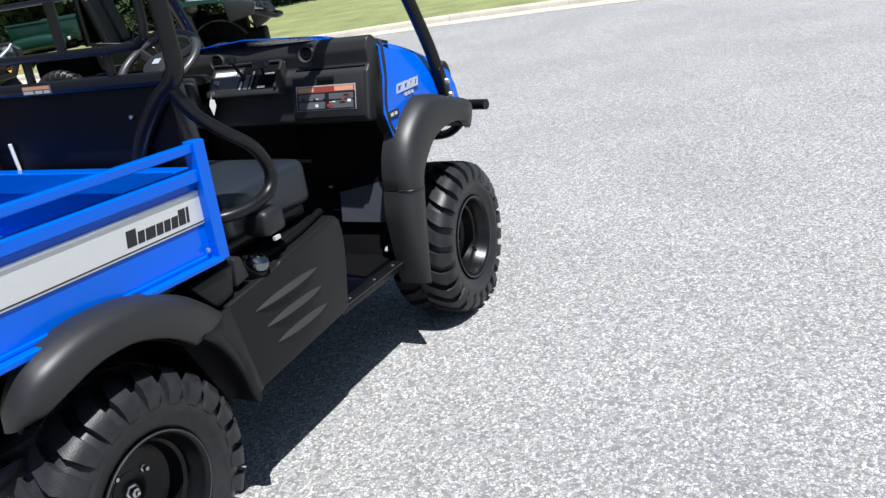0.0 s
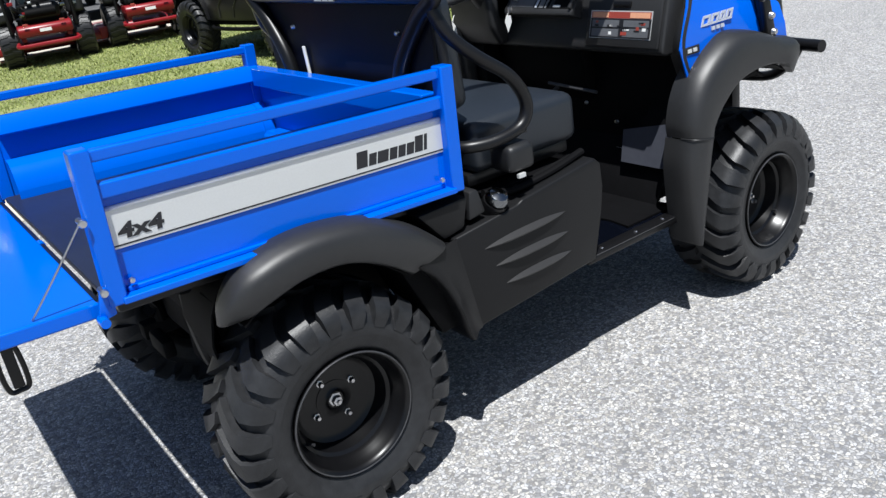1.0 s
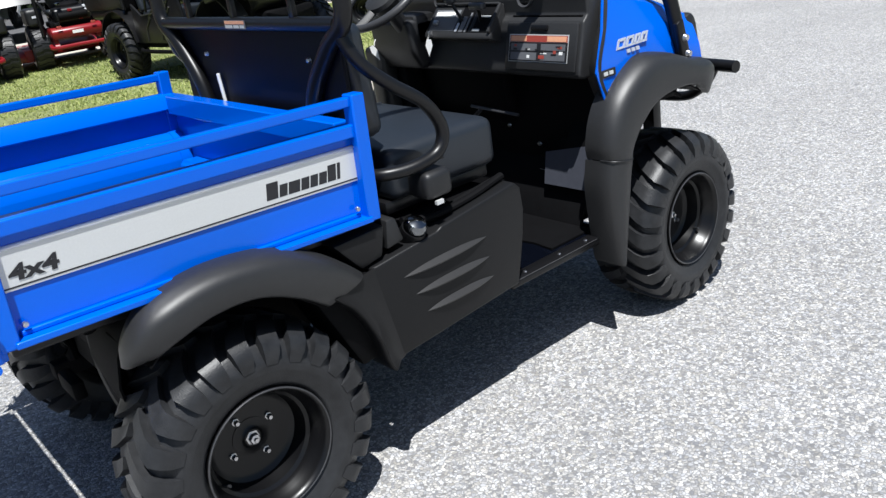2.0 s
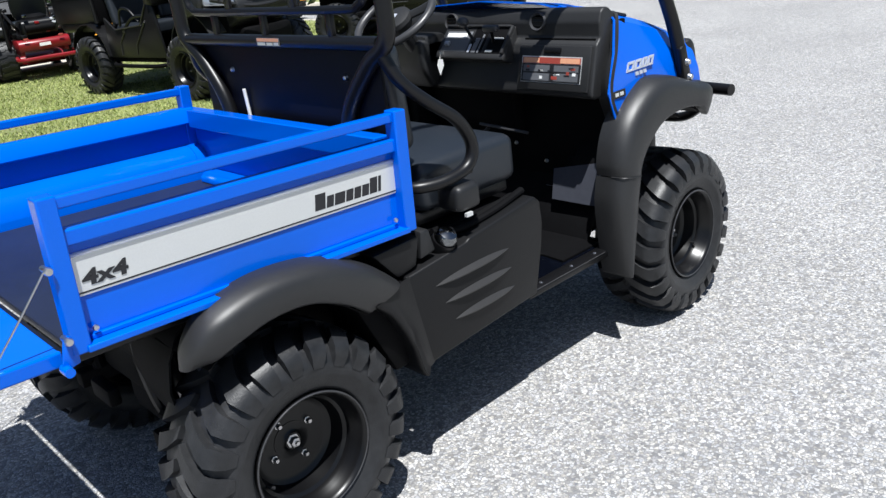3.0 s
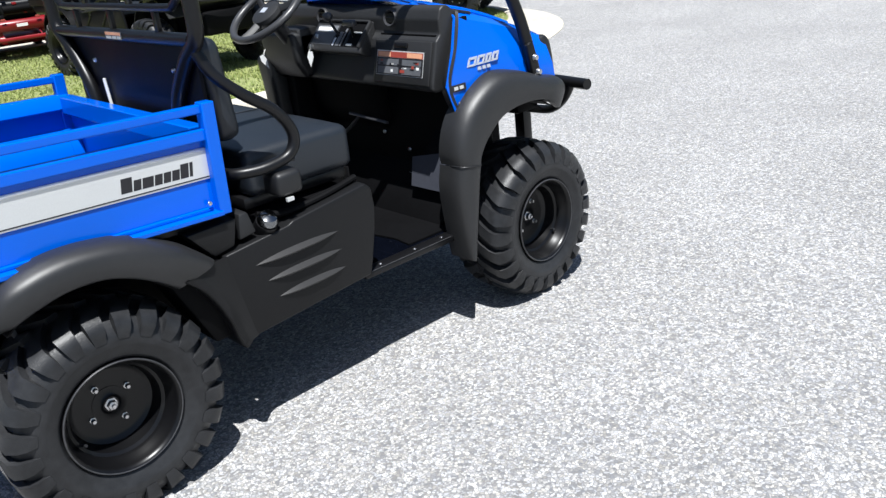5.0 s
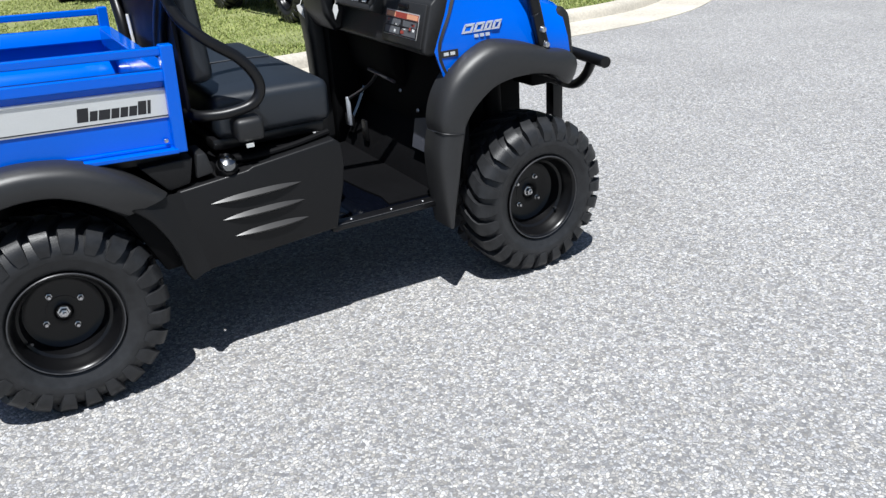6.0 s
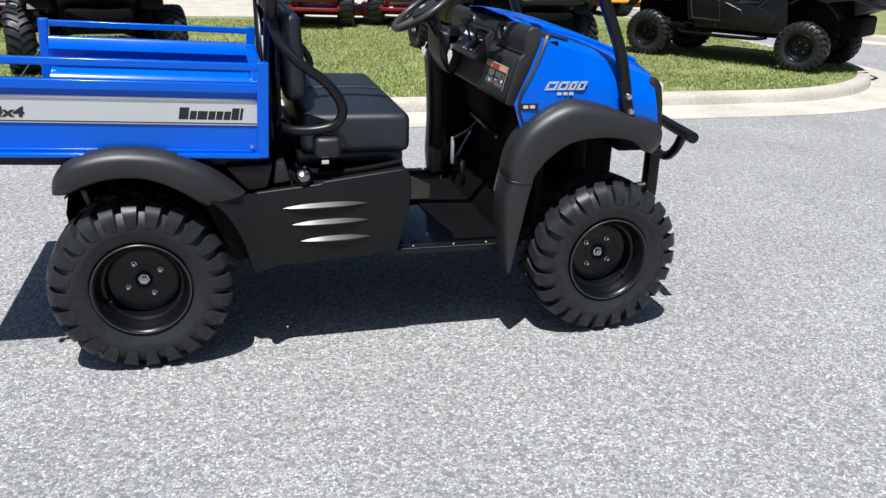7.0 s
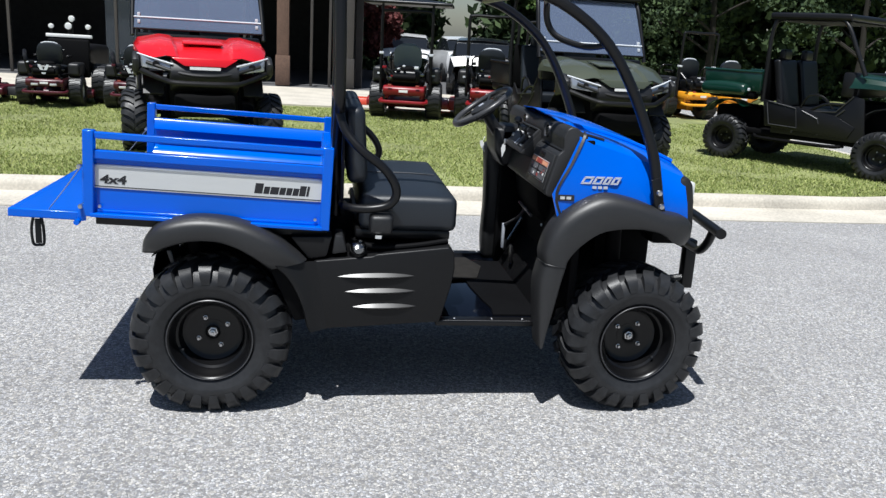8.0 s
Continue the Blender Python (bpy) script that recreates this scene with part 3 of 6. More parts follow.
# wheel-arch flares
REAR_OUT = [(-0.274, 0.686), (-0.262, 0.745), (-0.215, 0.806), (-0.140, 0.838), (-0.045, 0.853), (0.060, 0.848), (0.158, 0.827), (0.272, 0.772), (0.345, 0.715), (0.395, 0.668)]
REAR_IN = [(-0.228, 0.686), (-0.206, 0.702), (-0.160, 0.728), (-0.090, 0.750), (-0.020, 0.757), (0.050, 0.751), (0.118, 0.727), (0.175, 0.695), (0.215, 0.664), (0.250, 0.635)]
FRONT_OUT = [(1.405, 0.690), (1.402, 0.740), (1.426, 0.823), (1.480, 0.900), (1.573, 0.965), (1.670, 0.996), (1.799, 0.976), (1.934, 0.930), (2.026, 0.910), (2.078, 0.876), (2.096, 0.818)]
FRONT_IN = [(1.505, 0.675), (1.510, 0.700), (1.530, 0.735), (1.569, 0.778), (1.639, 0.828), (1.720, 0.850), (1.820, 0.853), (1.910, 0.838), (1.965, 0.808), (2.016, 0.778), (2.064, 0.772)]
LOW_OUT = [(1.404, 0.686), (1.388, 0.60), (1.392, 0.50), (1.402, 0.40), (1.414, 0.312), (1.420, 0.300)]
LOW_IN = [(1.504, 0.672), (1.488, 0.60), (1.470, 0.50), (1.450, 0.40), (1.434, 0.316), (1.428, 0.302)]
SOFT_LIP = [(0.0, -0.062), (0.03, -0.046), (0.09, -0.026), (0.20, -0.010), (0.36, -0.002), (0.60, 0.001), (0.93, 0.0), (1.0, -0.005), (1.0, -0.035), (0.93, -0.040)]


def flare(name, outer, inner, s, root, y_body, y_out=0.636, material=FLARE, pull=(0.0, 0.0)):
    """An arch moulding; pull draws its first and last end in towards the body."""
    o, i = smooth_path([(x, 0, z) for x, z in outer], 4), smooth_path([(x, 0, z) for x, z in inner], 4)
    section = [(0.0, y_body), (0.0, (y_body + y_out - 0.062) / 2)] + [(t, y_out + d) for t, d in SOFT_LIP]
    rows = []
    for k, (a, b) in enumerate(zip(o, i)):
        u = k / (len(o) - 1)
        d = pull[0] * max(0, 1 - u / 0.32) ** 2 + pull[1] * max(0, (u - 0.70) / 0.30) ** 2
        rows.append([(lerp(a.x, b.x, t), s * (y - d * max(0, (y - y_body) / (y_out - y_body))), lerp(a.z, b.z, t)) for t, y in section])
    return part(name, grid_surface(rows, 0.004), material, root, angle=60)


for s in (-1, 1):
    flare("rear_wheel_arch", REAR_OUT, REAR_IN, s, mule, 0.548, pull=(0.062, 0.030))
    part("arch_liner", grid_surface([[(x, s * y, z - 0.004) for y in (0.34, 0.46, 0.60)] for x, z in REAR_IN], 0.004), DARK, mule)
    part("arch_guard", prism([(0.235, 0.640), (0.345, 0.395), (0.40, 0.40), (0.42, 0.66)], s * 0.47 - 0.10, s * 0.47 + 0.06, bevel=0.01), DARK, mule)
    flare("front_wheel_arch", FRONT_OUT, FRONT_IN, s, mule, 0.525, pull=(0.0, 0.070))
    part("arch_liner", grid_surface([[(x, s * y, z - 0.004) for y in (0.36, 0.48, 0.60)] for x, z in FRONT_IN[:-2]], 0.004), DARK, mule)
    flare("lower_arch", LOW_OUT, LOW_IN, s, mule, 0.520)
    part("arch_seam", tube([(1.404, s * 0.580, 0.689), (1.415, s * 0.622, 0.688), (1.45, s * 0.638, 0.683), (1.50, s * 0.636, 0.676)], 0.0022, 6), PLASTIC, mule)
    # side cover below the seat
    ys = (lambda a, b: (s * a, s * b) if s > 0 else (s * b, s * a))
    cover = part("side_cover", prism([(0.425, 0.665), (0.672, 0.690), (0.690, 0.700), (1.000, 0.738), (1.024, 0.715), (1.030, 0.640), (1.018, 0.56), (0.975, 0.398), (0.80, 0.385), (0.480, 0.362)], *ys(0.47, 0.572), bevel=0.008, seg=3), SIDEGREY, mule, "charcoal plastic side cover")
    # its rear corner swells out to the arch and turns in along the wheel opening
    rows = []
    for p in smooth_path([(0.264, 0, 0.652), (0.318, 0, 0.602), (0.360, 0, 0.530), (0.388, 0, 0.455), (0.402, 0, 0.390), (0.416, 0, 0.362)], 3):
        a, z = p.x, p.z
        e = 0.434 + (0.664 - z) * 0.178
        top = max(0.0, z - 0.60) * 0.25
        rows.append([(e, s * 0.5715, z + top), (lerp(e, a, 0.35), s * 0.580, z + top * 0.7), (lerp(e, a, 0.70), s * 0.602, z + top * 0.3), (lerp(e, a, 0.93), s * 0.615, z), (a, s * 0.612, z), (a - 0.004, s * 0.600, z), (a - 0.004, s * 0.48, z)])
    b = grid_surface(rows, 0.004)
    part("cover_corner", b, SIDEGREY, cover, "swollen rear corner of the side cover", angle=60)
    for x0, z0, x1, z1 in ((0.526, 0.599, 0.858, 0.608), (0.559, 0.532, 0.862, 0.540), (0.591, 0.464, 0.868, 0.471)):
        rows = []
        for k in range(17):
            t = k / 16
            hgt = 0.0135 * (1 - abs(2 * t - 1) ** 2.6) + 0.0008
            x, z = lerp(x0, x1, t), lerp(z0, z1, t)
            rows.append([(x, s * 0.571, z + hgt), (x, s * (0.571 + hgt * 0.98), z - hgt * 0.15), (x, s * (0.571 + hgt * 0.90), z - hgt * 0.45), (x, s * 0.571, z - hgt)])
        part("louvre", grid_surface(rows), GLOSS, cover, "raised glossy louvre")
    part("upper_cover", prism([(0.325, 0.765), (0.500, 0.770), (0.478, 0.682), (0.405, 0.668)], *ys(0.46, 0.562), bevel=0.008), SIDEGREY, mule)
    part("cover_bracket", prism([(0.512, 0.775), (0.545, 0.775), (0.565, 0.700), (0.50, 0.690)], *ys(0.44, 0.556), bevel=0.008), PLASTIC, mule)
    # seat base rim over the side cover
    part("seat_base_rim", tube([(0.60, s * 0.51, 0.735), (0.70, s * 0.525, 0.718), (0.85, s * 0.53, 0.730), (1.00, s * 0.52, 0.752)], 0.012, 10), DARK, mule)
    part("sill", box(0.96, 1.46, *ys(0.50, 0.553), 0.372, 0.400, 0.008), BLACK, mule)
    part("sill_trim", tube([(0.99, s * 0.5525, 0.3985), (1.39, s * 0.5525, 0.3985)], 0.0014, 6, smooth=False), RIMEDGE, mule, "thin dull silver sill trim")
    for x in (1.05, 1.22, 1.36):
        b = lathe([(0.001, 0.004), (0.005, 0.003), (0.007, 0.0), (0.001, 0.0)], 8, axis="z")
        bmesh.ops.translate(b, vec=(x, s * 0.528, 0.400), verts=b.verts[:])
        part("sill_bolt", b, STEEL, mule)

# fuel cap on the near side
neck = part("fuel_neck", lathe([(0.001, 0.0), (0.036, 0.0), (0.040, 0.02), (0.036, 0.055), (0.001, 0.055)], 20, axis="z"), BLACK, mule)
neck.matrix_basis = pose(0.612, -0.515, 0.672, 35, 0, 0)
capo = part("fuel_cap", lathe([(0.001, 0.0), (0.030, 0.0), (0.034, 0.006), (0.033, 0.018), (0.026, 0.028), (0.012, 0.033), (0.001, 0.034)], 20, axis="z"), CAPSTEEL, neck, "chromed fuel filler cap")
capo.matrix_basis = pose(0, 0, 0.055)
# belt retractor beside the seat
part("belt_retractor", box(0.655, 0.755, -0.578, -0.485, 0.785, 0.868, 0.02, 3), PLASTIC, mule)
part("belt_guide", tube([(0.69, -0.55, 0.905), (0.72, -0.552, 0.900), (0.75, -0.548, 0.893)], 0.008, 8), PLASTIC, mule)
part("retractor_label", box(0.680, 0.706, -0.5795, -0.5700, 0.770, 0.782, 0.0), SILVER, mule)

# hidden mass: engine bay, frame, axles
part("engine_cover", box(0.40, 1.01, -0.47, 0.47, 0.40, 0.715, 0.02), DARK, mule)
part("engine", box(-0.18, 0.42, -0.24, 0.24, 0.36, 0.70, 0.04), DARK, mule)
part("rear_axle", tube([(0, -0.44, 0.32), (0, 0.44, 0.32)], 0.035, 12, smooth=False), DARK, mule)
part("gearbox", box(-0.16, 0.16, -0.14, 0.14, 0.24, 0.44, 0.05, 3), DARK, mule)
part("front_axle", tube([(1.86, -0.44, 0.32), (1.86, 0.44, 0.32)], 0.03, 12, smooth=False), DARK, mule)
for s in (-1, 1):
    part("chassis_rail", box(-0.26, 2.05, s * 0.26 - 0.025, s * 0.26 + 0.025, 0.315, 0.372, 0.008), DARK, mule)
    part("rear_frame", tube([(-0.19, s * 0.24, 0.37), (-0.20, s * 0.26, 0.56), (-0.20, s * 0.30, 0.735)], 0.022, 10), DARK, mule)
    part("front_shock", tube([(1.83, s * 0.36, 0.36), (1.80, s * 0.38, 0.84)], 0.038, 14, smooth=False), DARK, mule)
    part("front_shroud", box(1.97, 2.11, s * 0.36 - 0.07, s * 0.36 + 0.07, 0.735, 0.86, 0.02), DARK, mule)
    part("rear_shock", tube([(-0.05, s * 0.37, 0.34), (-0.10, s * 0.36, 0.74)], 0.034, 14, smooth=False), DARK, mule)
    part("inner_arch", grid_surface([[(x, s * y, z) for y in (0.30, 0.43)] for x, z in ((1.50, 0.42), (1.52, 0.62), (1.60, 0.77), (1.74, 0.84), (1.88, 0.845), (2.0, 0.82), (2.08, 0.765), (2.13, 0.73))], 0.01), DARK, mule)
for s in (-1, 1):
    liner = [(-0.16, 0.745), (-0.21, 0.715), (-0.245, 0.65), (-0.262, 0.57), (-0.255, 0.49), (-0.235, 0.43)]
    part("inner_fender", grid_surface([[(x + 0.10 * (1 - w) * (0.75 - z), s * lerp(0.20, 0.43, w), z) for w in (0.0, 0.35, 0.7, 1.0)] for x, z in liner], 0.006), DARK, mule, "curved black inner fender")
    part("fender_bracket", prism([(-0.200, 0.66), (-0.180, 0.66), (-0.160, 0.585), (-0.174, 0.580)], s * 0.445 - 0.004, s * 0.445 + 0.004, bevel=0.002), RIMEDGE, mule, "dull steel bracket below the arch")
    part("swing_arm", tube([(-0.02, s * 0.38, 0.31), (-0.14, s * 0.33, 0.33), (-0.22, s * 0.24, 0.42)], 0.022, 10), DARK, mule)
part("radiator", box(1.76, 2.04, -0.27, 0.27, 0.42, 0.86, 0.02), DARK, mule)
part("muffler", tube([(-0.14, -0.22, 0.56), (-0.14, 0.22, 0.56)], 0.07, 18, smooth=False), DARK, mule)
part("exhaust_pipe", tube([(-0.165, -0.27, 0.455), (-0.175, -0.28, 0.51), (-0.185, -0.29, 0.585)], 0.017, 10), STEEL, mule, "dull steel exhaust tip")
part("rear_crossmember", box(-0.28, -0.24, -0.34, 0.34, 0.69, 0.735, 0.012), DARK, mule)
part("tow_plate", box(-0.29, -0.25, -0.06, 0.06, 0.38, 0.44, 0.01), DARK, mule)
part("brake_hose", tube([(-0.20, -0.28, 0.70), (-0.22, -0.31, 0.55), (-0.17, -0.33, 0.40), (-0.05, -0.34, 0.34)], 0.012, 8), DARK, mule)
part("brake_hose", tube([(-0.22, -0.18, 0.70), (-0.23, -0.22, 0.52), (-0.20, -0.24, 0.38), (-0.10, -0.22, 0.30)], 0.014, 8), BLACK, mule)

# seat and backrest
def cushion(x0, x1, y0, y1, z0, z1, puff=0.012, r=0.035, nx=14, ny=20):
    """A padded block with rounded edges and a slightly crowned top."""
    b = box(x0, x1, y0, y1, z0, z1, r, 4)
    bmesh.ops.subdivide_edges(b, edges=[e for e in b.edges if e.calc_length() > 0.12], cuts=7, use_grid_fill=True)
    for v in b.verts:
        u = (v.co.x - x0) / (x1 - x0) * 2 - 1
        w = (v.co.y - y0) / (y1 - y0) * 2 - 1
        t = (v.co.z - z0) / (z1 - z0)
        v.co.z += puff * max(0, 1 - u * u) * max(0, 1 - w ** 4) * t
    return b


seat = part("seat_cushion", cushion(0.615, 1.045, -0.475, 0.475, 0.775, 0.932, 0.016, 0.032), VINYL, mule, "black vinyl bench seat cushion")
part("seat_pan", box(0.60, 1.02, -0.45, 0.45, 0.735, 0.778, 0.01), BLACK, mule)
part("seat_seam", tube([(0.64, 0.0, 0.9475), (0.84, 0.0, 0.9495), (1.00, 0.0, 0.944)], 0.003, 6), VINYL, seat)
for y0, y1 in ((-0.455, -0.012), (0.012, 0.455)):
    b = cushion(-0.04, 0.05, y0, y1, 0.0, 0.33, 0.0, 0.035)
    bmesh.ops.transform(b, matrix=pose(0.600, 0, 0.975, 0, -4, 0), verts=b.verts[:])
    part("backrest", b, VINYL, mule, "black vinyl backrest")
shield = part("rear_shield", box(0.533, 0.546, -0.46, 0.46, 0.86, 1.305, 0.004), SHIELD, mule, "black steel shield behind the seats")
for y in (-0.315, 0.272):
    b = lathe([(0.001, -0.010), (0.007, -0.008), (0.010, 0.0), (0.001, 0.0)], 8, axis="x")
    bmesh.ops.translate(b, vec=(0.532, y, 1.208), verts=b.verts[:])
    part("shield_bolt", b, STEEL, shield)
warning = part("warning_label", box(0.4940, 0.4955, -0.075, 0.043, 1.300, 1.326, 0.0), GREYINK, mule, "small dull pink and grey warning label")
part("label_header", box(0.4925, 0.4936, -0.071, 0.039, 1.315, 1.3245, 0.0), PALEORANGE, warning)
for y0, y1 in ((-0.070, -0.046), (-0.040, -0.010), (-0.002, 0.038)):
    part("label_block", box(0.4925, 0.4936, y0, y1, 1.303, 1.312, 0.0), SILVER, warning)
part("whip_rod", tube([(0.525, 0.205, 0.98), (0.520, 0.21, 1.145)], 0.006, 8, smooth=False), WHITE, mule, "short white rod")

# protective cage
R = 0.024
for s in (-1, 1):
    part("rear_cage_post", tube([(0.515, s * 0.30, 0.80), (0.515, s * 0.30, 0.98), (0.515, s * 0.335, 1.12), (0.516, s * 0.435, 1.25), (0.517, s * 0.515, 1.32), (0.517, s * 0.525, 1.42), (0.515, s * 0.520, 1.60), (0.512, s * 0.50, 1.80), (0.525, s * 0.47, 1.88)], R, 14), BLACK, mule)
    part("front_cage_post", tube([(1.925, s * 0.560, 0.925), (1.900, s * 0.555, 1.06), (1.865, s * 0.54, 1.204), (1.757, s * 0.525, 1.442), (1.634, s * 0.51, 1.624), (1.471, s * 0.50, 1.751), (1.30, s * 0.485, 1.82), (1.00, s * 0.465, 1.875), (0.70, s * 0.452, 1.885), (0.525, s * 0.47, 1.88)], R, 14), BLACK, mule)
    part("post_foot", prism([(1.952, 0.915), (1.905, 0.905), (1.868, 1.06), (1.905, 1.075)], s * 0.572 - 0.010, s * 0.572 + 0.010, bevel=0.006), BLACK, mule)
    for x, z in ((1.925, 0.945), (1.909, 1.005)):
        b = lathe([(0.001, -0.012), (0.010, -0.011), (0.013, -0.006), (0.015, 0.0), (0.001, 0.0)], 12)
        bmesh.ops.transform(b, matrix=pose(x, s * 0.582, z, 0, 0, 0 if s < 0 else 180), verts=b.verts[:])
        part("post_bolt", b, STEEL, mule)
    part("hip_bar", tube([(0.517, s * 0.49, 1.285), (0.548, s * 0.515, 1.205), (0.615, s * 0.54, 1.135), (0.705, s * 0.548, 1.068), (0.755, s * 0.548, 1.000), (0.762, s * 0.548, 0.945), (0.725, s * 0.546, 0.905), (0.64, s * 0.538, 0.888), (0.56, s * 0.50, 0.885), (0.54, s * 0.42, 0.882)], 0.019, 12), BLACK, mule, "black tubular hip guard")
part("roof_bar", tube([(0.525, -0.47, 1.88), (0.525, 0.47, 1.88)], R, 12, smooth=False), BLACK, mule)
part("roof_bar", tube([(1.30, -0.485, 1.82), (1.30, 0.485, 1.82)], R, 12, smooth=False), BLACK, mule)
part("screen_bar", tube([(0.517, -0.49, 1.312), (0.517, 0.49, 1.312)], 0.021, 12, smooth=False), BLACK, mule)
loop = [(0.517, -0.455, 1.80), (0.517, -0.455, 1.62), (0.517, -0.455, 1.46), (0.517, -0.425, 1.415), (0.517, -0.36, 1.405), (0.517, 0.0, 1.405), (0.517, 0.36, 1.405), (0.517, 0.425, 1.415), (0.517, 0.455, 1.46), (0.517, 0.455, 1.62), (0.517, 0.455, 1.80)]
part("screen_loop", tube(loop, 0.013, 10), BLACK, mule)
for y in (-0.30, 0.02, 0.30):
    part("screen_link", box(0.509, 0.525, y - 0.012, y + 0.012, 1.325, 1.398, 0.003), BLACK, mule)
for y in (-0.14, 0.20):
    part("screen_upright", box(0.511, 0.523, y - 0.016, y + 0.016, 1.41, 1.86, 0.003), BLACK, mule)
for z in (1.56, 1.70):
    part("screen_rail", tube([(0.517, -0.45, z), (0.517, 0.45, z)], 0.008, 8, smooth=False), BLACK, mule)
part("grab_loop", tube([(1.63, -0.50, 1.615), (1.56, -0.44, 1.605), (1.46, -0.36, 1.64), (1.415, -0.34, 1.70), (1.40, -0.36, 1.78), (1.385, -0.45, 1.80)], 0.014, 10), BLACK, mule, "black passenger grab handle")

# bonnet and nose
HN, HV = 18, 7
rear_edge = [(1.485, 0.562, 0.835), (1.472, 0.566, 0.861), (1.436, 0.562, 0.980), (1.498, 0.546, 1.108), (1.550, 0.520, 1.218), (1.558, 0.497, 1.238), (1.550, 0.335, 1.250), (1.500, 0.265, 1.284), (1.478, 0.0, 1.302)]
front_edge = [(2.070, 0.544, 0.862), (2.072, 0.548, 0.89), (2.064, 0.544, 0.955), (2.056, 0.526, 1.02), (2.058, 0.496, 1.064), (2.066, 0.452, 1.078), (2.075, 0.34, 1.098), (2.085, 0.20, 1.108), (2.090, 0.0, 1.112)]


def bonnet_point(k, u, s):
    a, b = Vector(rear_edge[k]), Vector(front_edge[k])
    p = a.lerp(b, u)
    crown = 4 * u * (1 - u)
    p.z += crown * (0.012 if k >= 5 else 0.006)
    if 6 <= k:
        p.z += 0.02 * crown * (1 if k >= 7 else 0.4)
    return Vector((p.x, s * p.y, p.z))


rows = []
for i in range(HN + 1):
    u = i / HN
    row = [bonnet_point(k, u, -1) for k in range(9)] + [bonnet_point(k, u, 1) for k in range(7, -1, -1)]
    rows.append(row)
bonnet = part("bonnet", grid_surface(rows, 0.004), BLUE, mule, "glossy blue bonnet and side wings", angle=28)
for s in (-1, 1):
    # raised edge of the bonnet and the pressed step along it
    part("bonnet_ridge", tube([bonnet_point(6, u, s) + Vector((0, -s * 0.03, 0.008)) for u in (0.0, 0.25, 0.5, 0.75, 1.0)], 0.012, 8), BLUE, bonnet)
    pts = [bonnet_point(5, u, s) + Vector((0, 0.0, 0.004)) for u in (0.06, 0.14, 0.22)]
    part("bonnet_slot", tube(pts, 0.006, 8), INK, bonnet)
    # marks: plain silver and dark bars
    x = 1.560
    for w in (0.046, 0.040, 0.030, 0.034):
        b = box(x, x + w, -0.002, 0.002, 0.0, 0.007, 0.0)
        box(x + 0.002, x + w - 0.002, -0.002, 0.002, 0.024, 0.033, 0.0, bm=b)
        box(x, x + 0.009, -0.002, 0.002, 0.005, 0.028, 0.0, bm=b)
        box(x + w - 0.010, x + w - 0.002, -0.002, 0.002, 0.005, 0.028, 0.0, bm=b)
        for v in b.verts:
            v.co.x += v.co.z * 0.6
        bmesh.ops.transform(b, matrix=Matrix.Translation((0, s * 0.5520, 1.030)) @ pose(0, 0, 0, s * 8, 0, 0), verts=b.verts[:])
        part("badge_bar", b, EMBLEM, bonnet, "silver badge bar")
        x += w + 0.006
    for x in (1.615, 1.640, 1.665):
        b = box(x, x + 0.018, -0.002, 0.002, 0, 0.012, 0.0)
        bmesh.ops.transform(b, matrix=Matrix.Translation((0, s * 0.5545, 1.010)) @ pose(0, 0, 0, s * 8, 0, 0), verts=b.verts[:])
        part("badge_bar", b, EMBLEM, bonnet)
    b = box(1.462, 1.535, -0.0015, 0.0015, 0, 0.026, 0.0)
    bmesh.ops.transform(b, matrix=Matrix.Translation((0, s * 0.5635, 0.955)) @ pose(0, 0, 0, s * 4, 0, 0), verts=b.verts[:])
    part("badge_plate", b, INK, bonnet, "small dark badge plate")
    for x in (1.472, 1.500):
        b = box(x, x + 0.020, -0.0015, 0.0015, 0.007, 0.019, 0.0)
        bmesh.ops.transform(b, matrix=Matrix.Translation((0, s * 0.5655, 0.955)) @ pose(0, 0, 0, s * 4, 0, 0), verts=b.verts[:])
        part("badge_bar", b, SILVER, bonnet)
    b = lathe([(0.001, 0.004), (0.009, 0.003), (0.011, 0.0), (0.001, 0.0)], 10)
    bmesh.ops.transform(b, matrix=pose(1.495, s * 0.5655, 0.905) @ pose(0, 0, 0, 0, 0, 0 if s > 0 else 180), verts=b.verts[:])
    part("wing_clip", b, INK, bonnet)
part("grille", prism([(2.030, 1.062), (2.072, 1.072), (2.098, 1.035), (2.112, 0.96), (2.124, 0.83), (2.08, 0.77), (2.03, 0.80)], -0.520, 0.520, bevel=0.020), PLASTIC, mule, "black plastic grille")
for s in (-1, 1):
    part("headlight", box(2.104, 2.128, s * 0.38 - 0.10, s * 0.38 + 0.10, 0.95, 1.04, 0.012), glass_material("lamp_glass", (0.9, 0.92, 0.95), 0.08, 0.6) if s < 0 else bpy.data.materials["lamp_glass"], mule, "clear headlight lens")

# front guard
part("bumper_bar", tube([(2.212, -0.600, 0.834), (2.238, -0.42, 0.835), (2.275, -0.15, 0.836), (2.275, 0.15, 0.836), (2.238, 0.42, 0.835), (2.212, 0.600, 0.834)], 0.024, 14), BLACK, mule, "black tubular front guard")
for s in (-1, 1):
    part("bumper_stay", tube([(2.226, s * 0.51, 0.833), (2.226, s * 0.47, 0.76), (2.232, s * 0.40, 0.704), (2.252, s * 0.29, 0.686), (2.268, s * 0.16, 0.684)], 0.020, 12), BLACK, mule)
part("bumper_plate", box(2.262, 2.318, -0.215, -0.160, 0.450, 0.700, 0.006), BLACK, mule, "black steel guard plate")
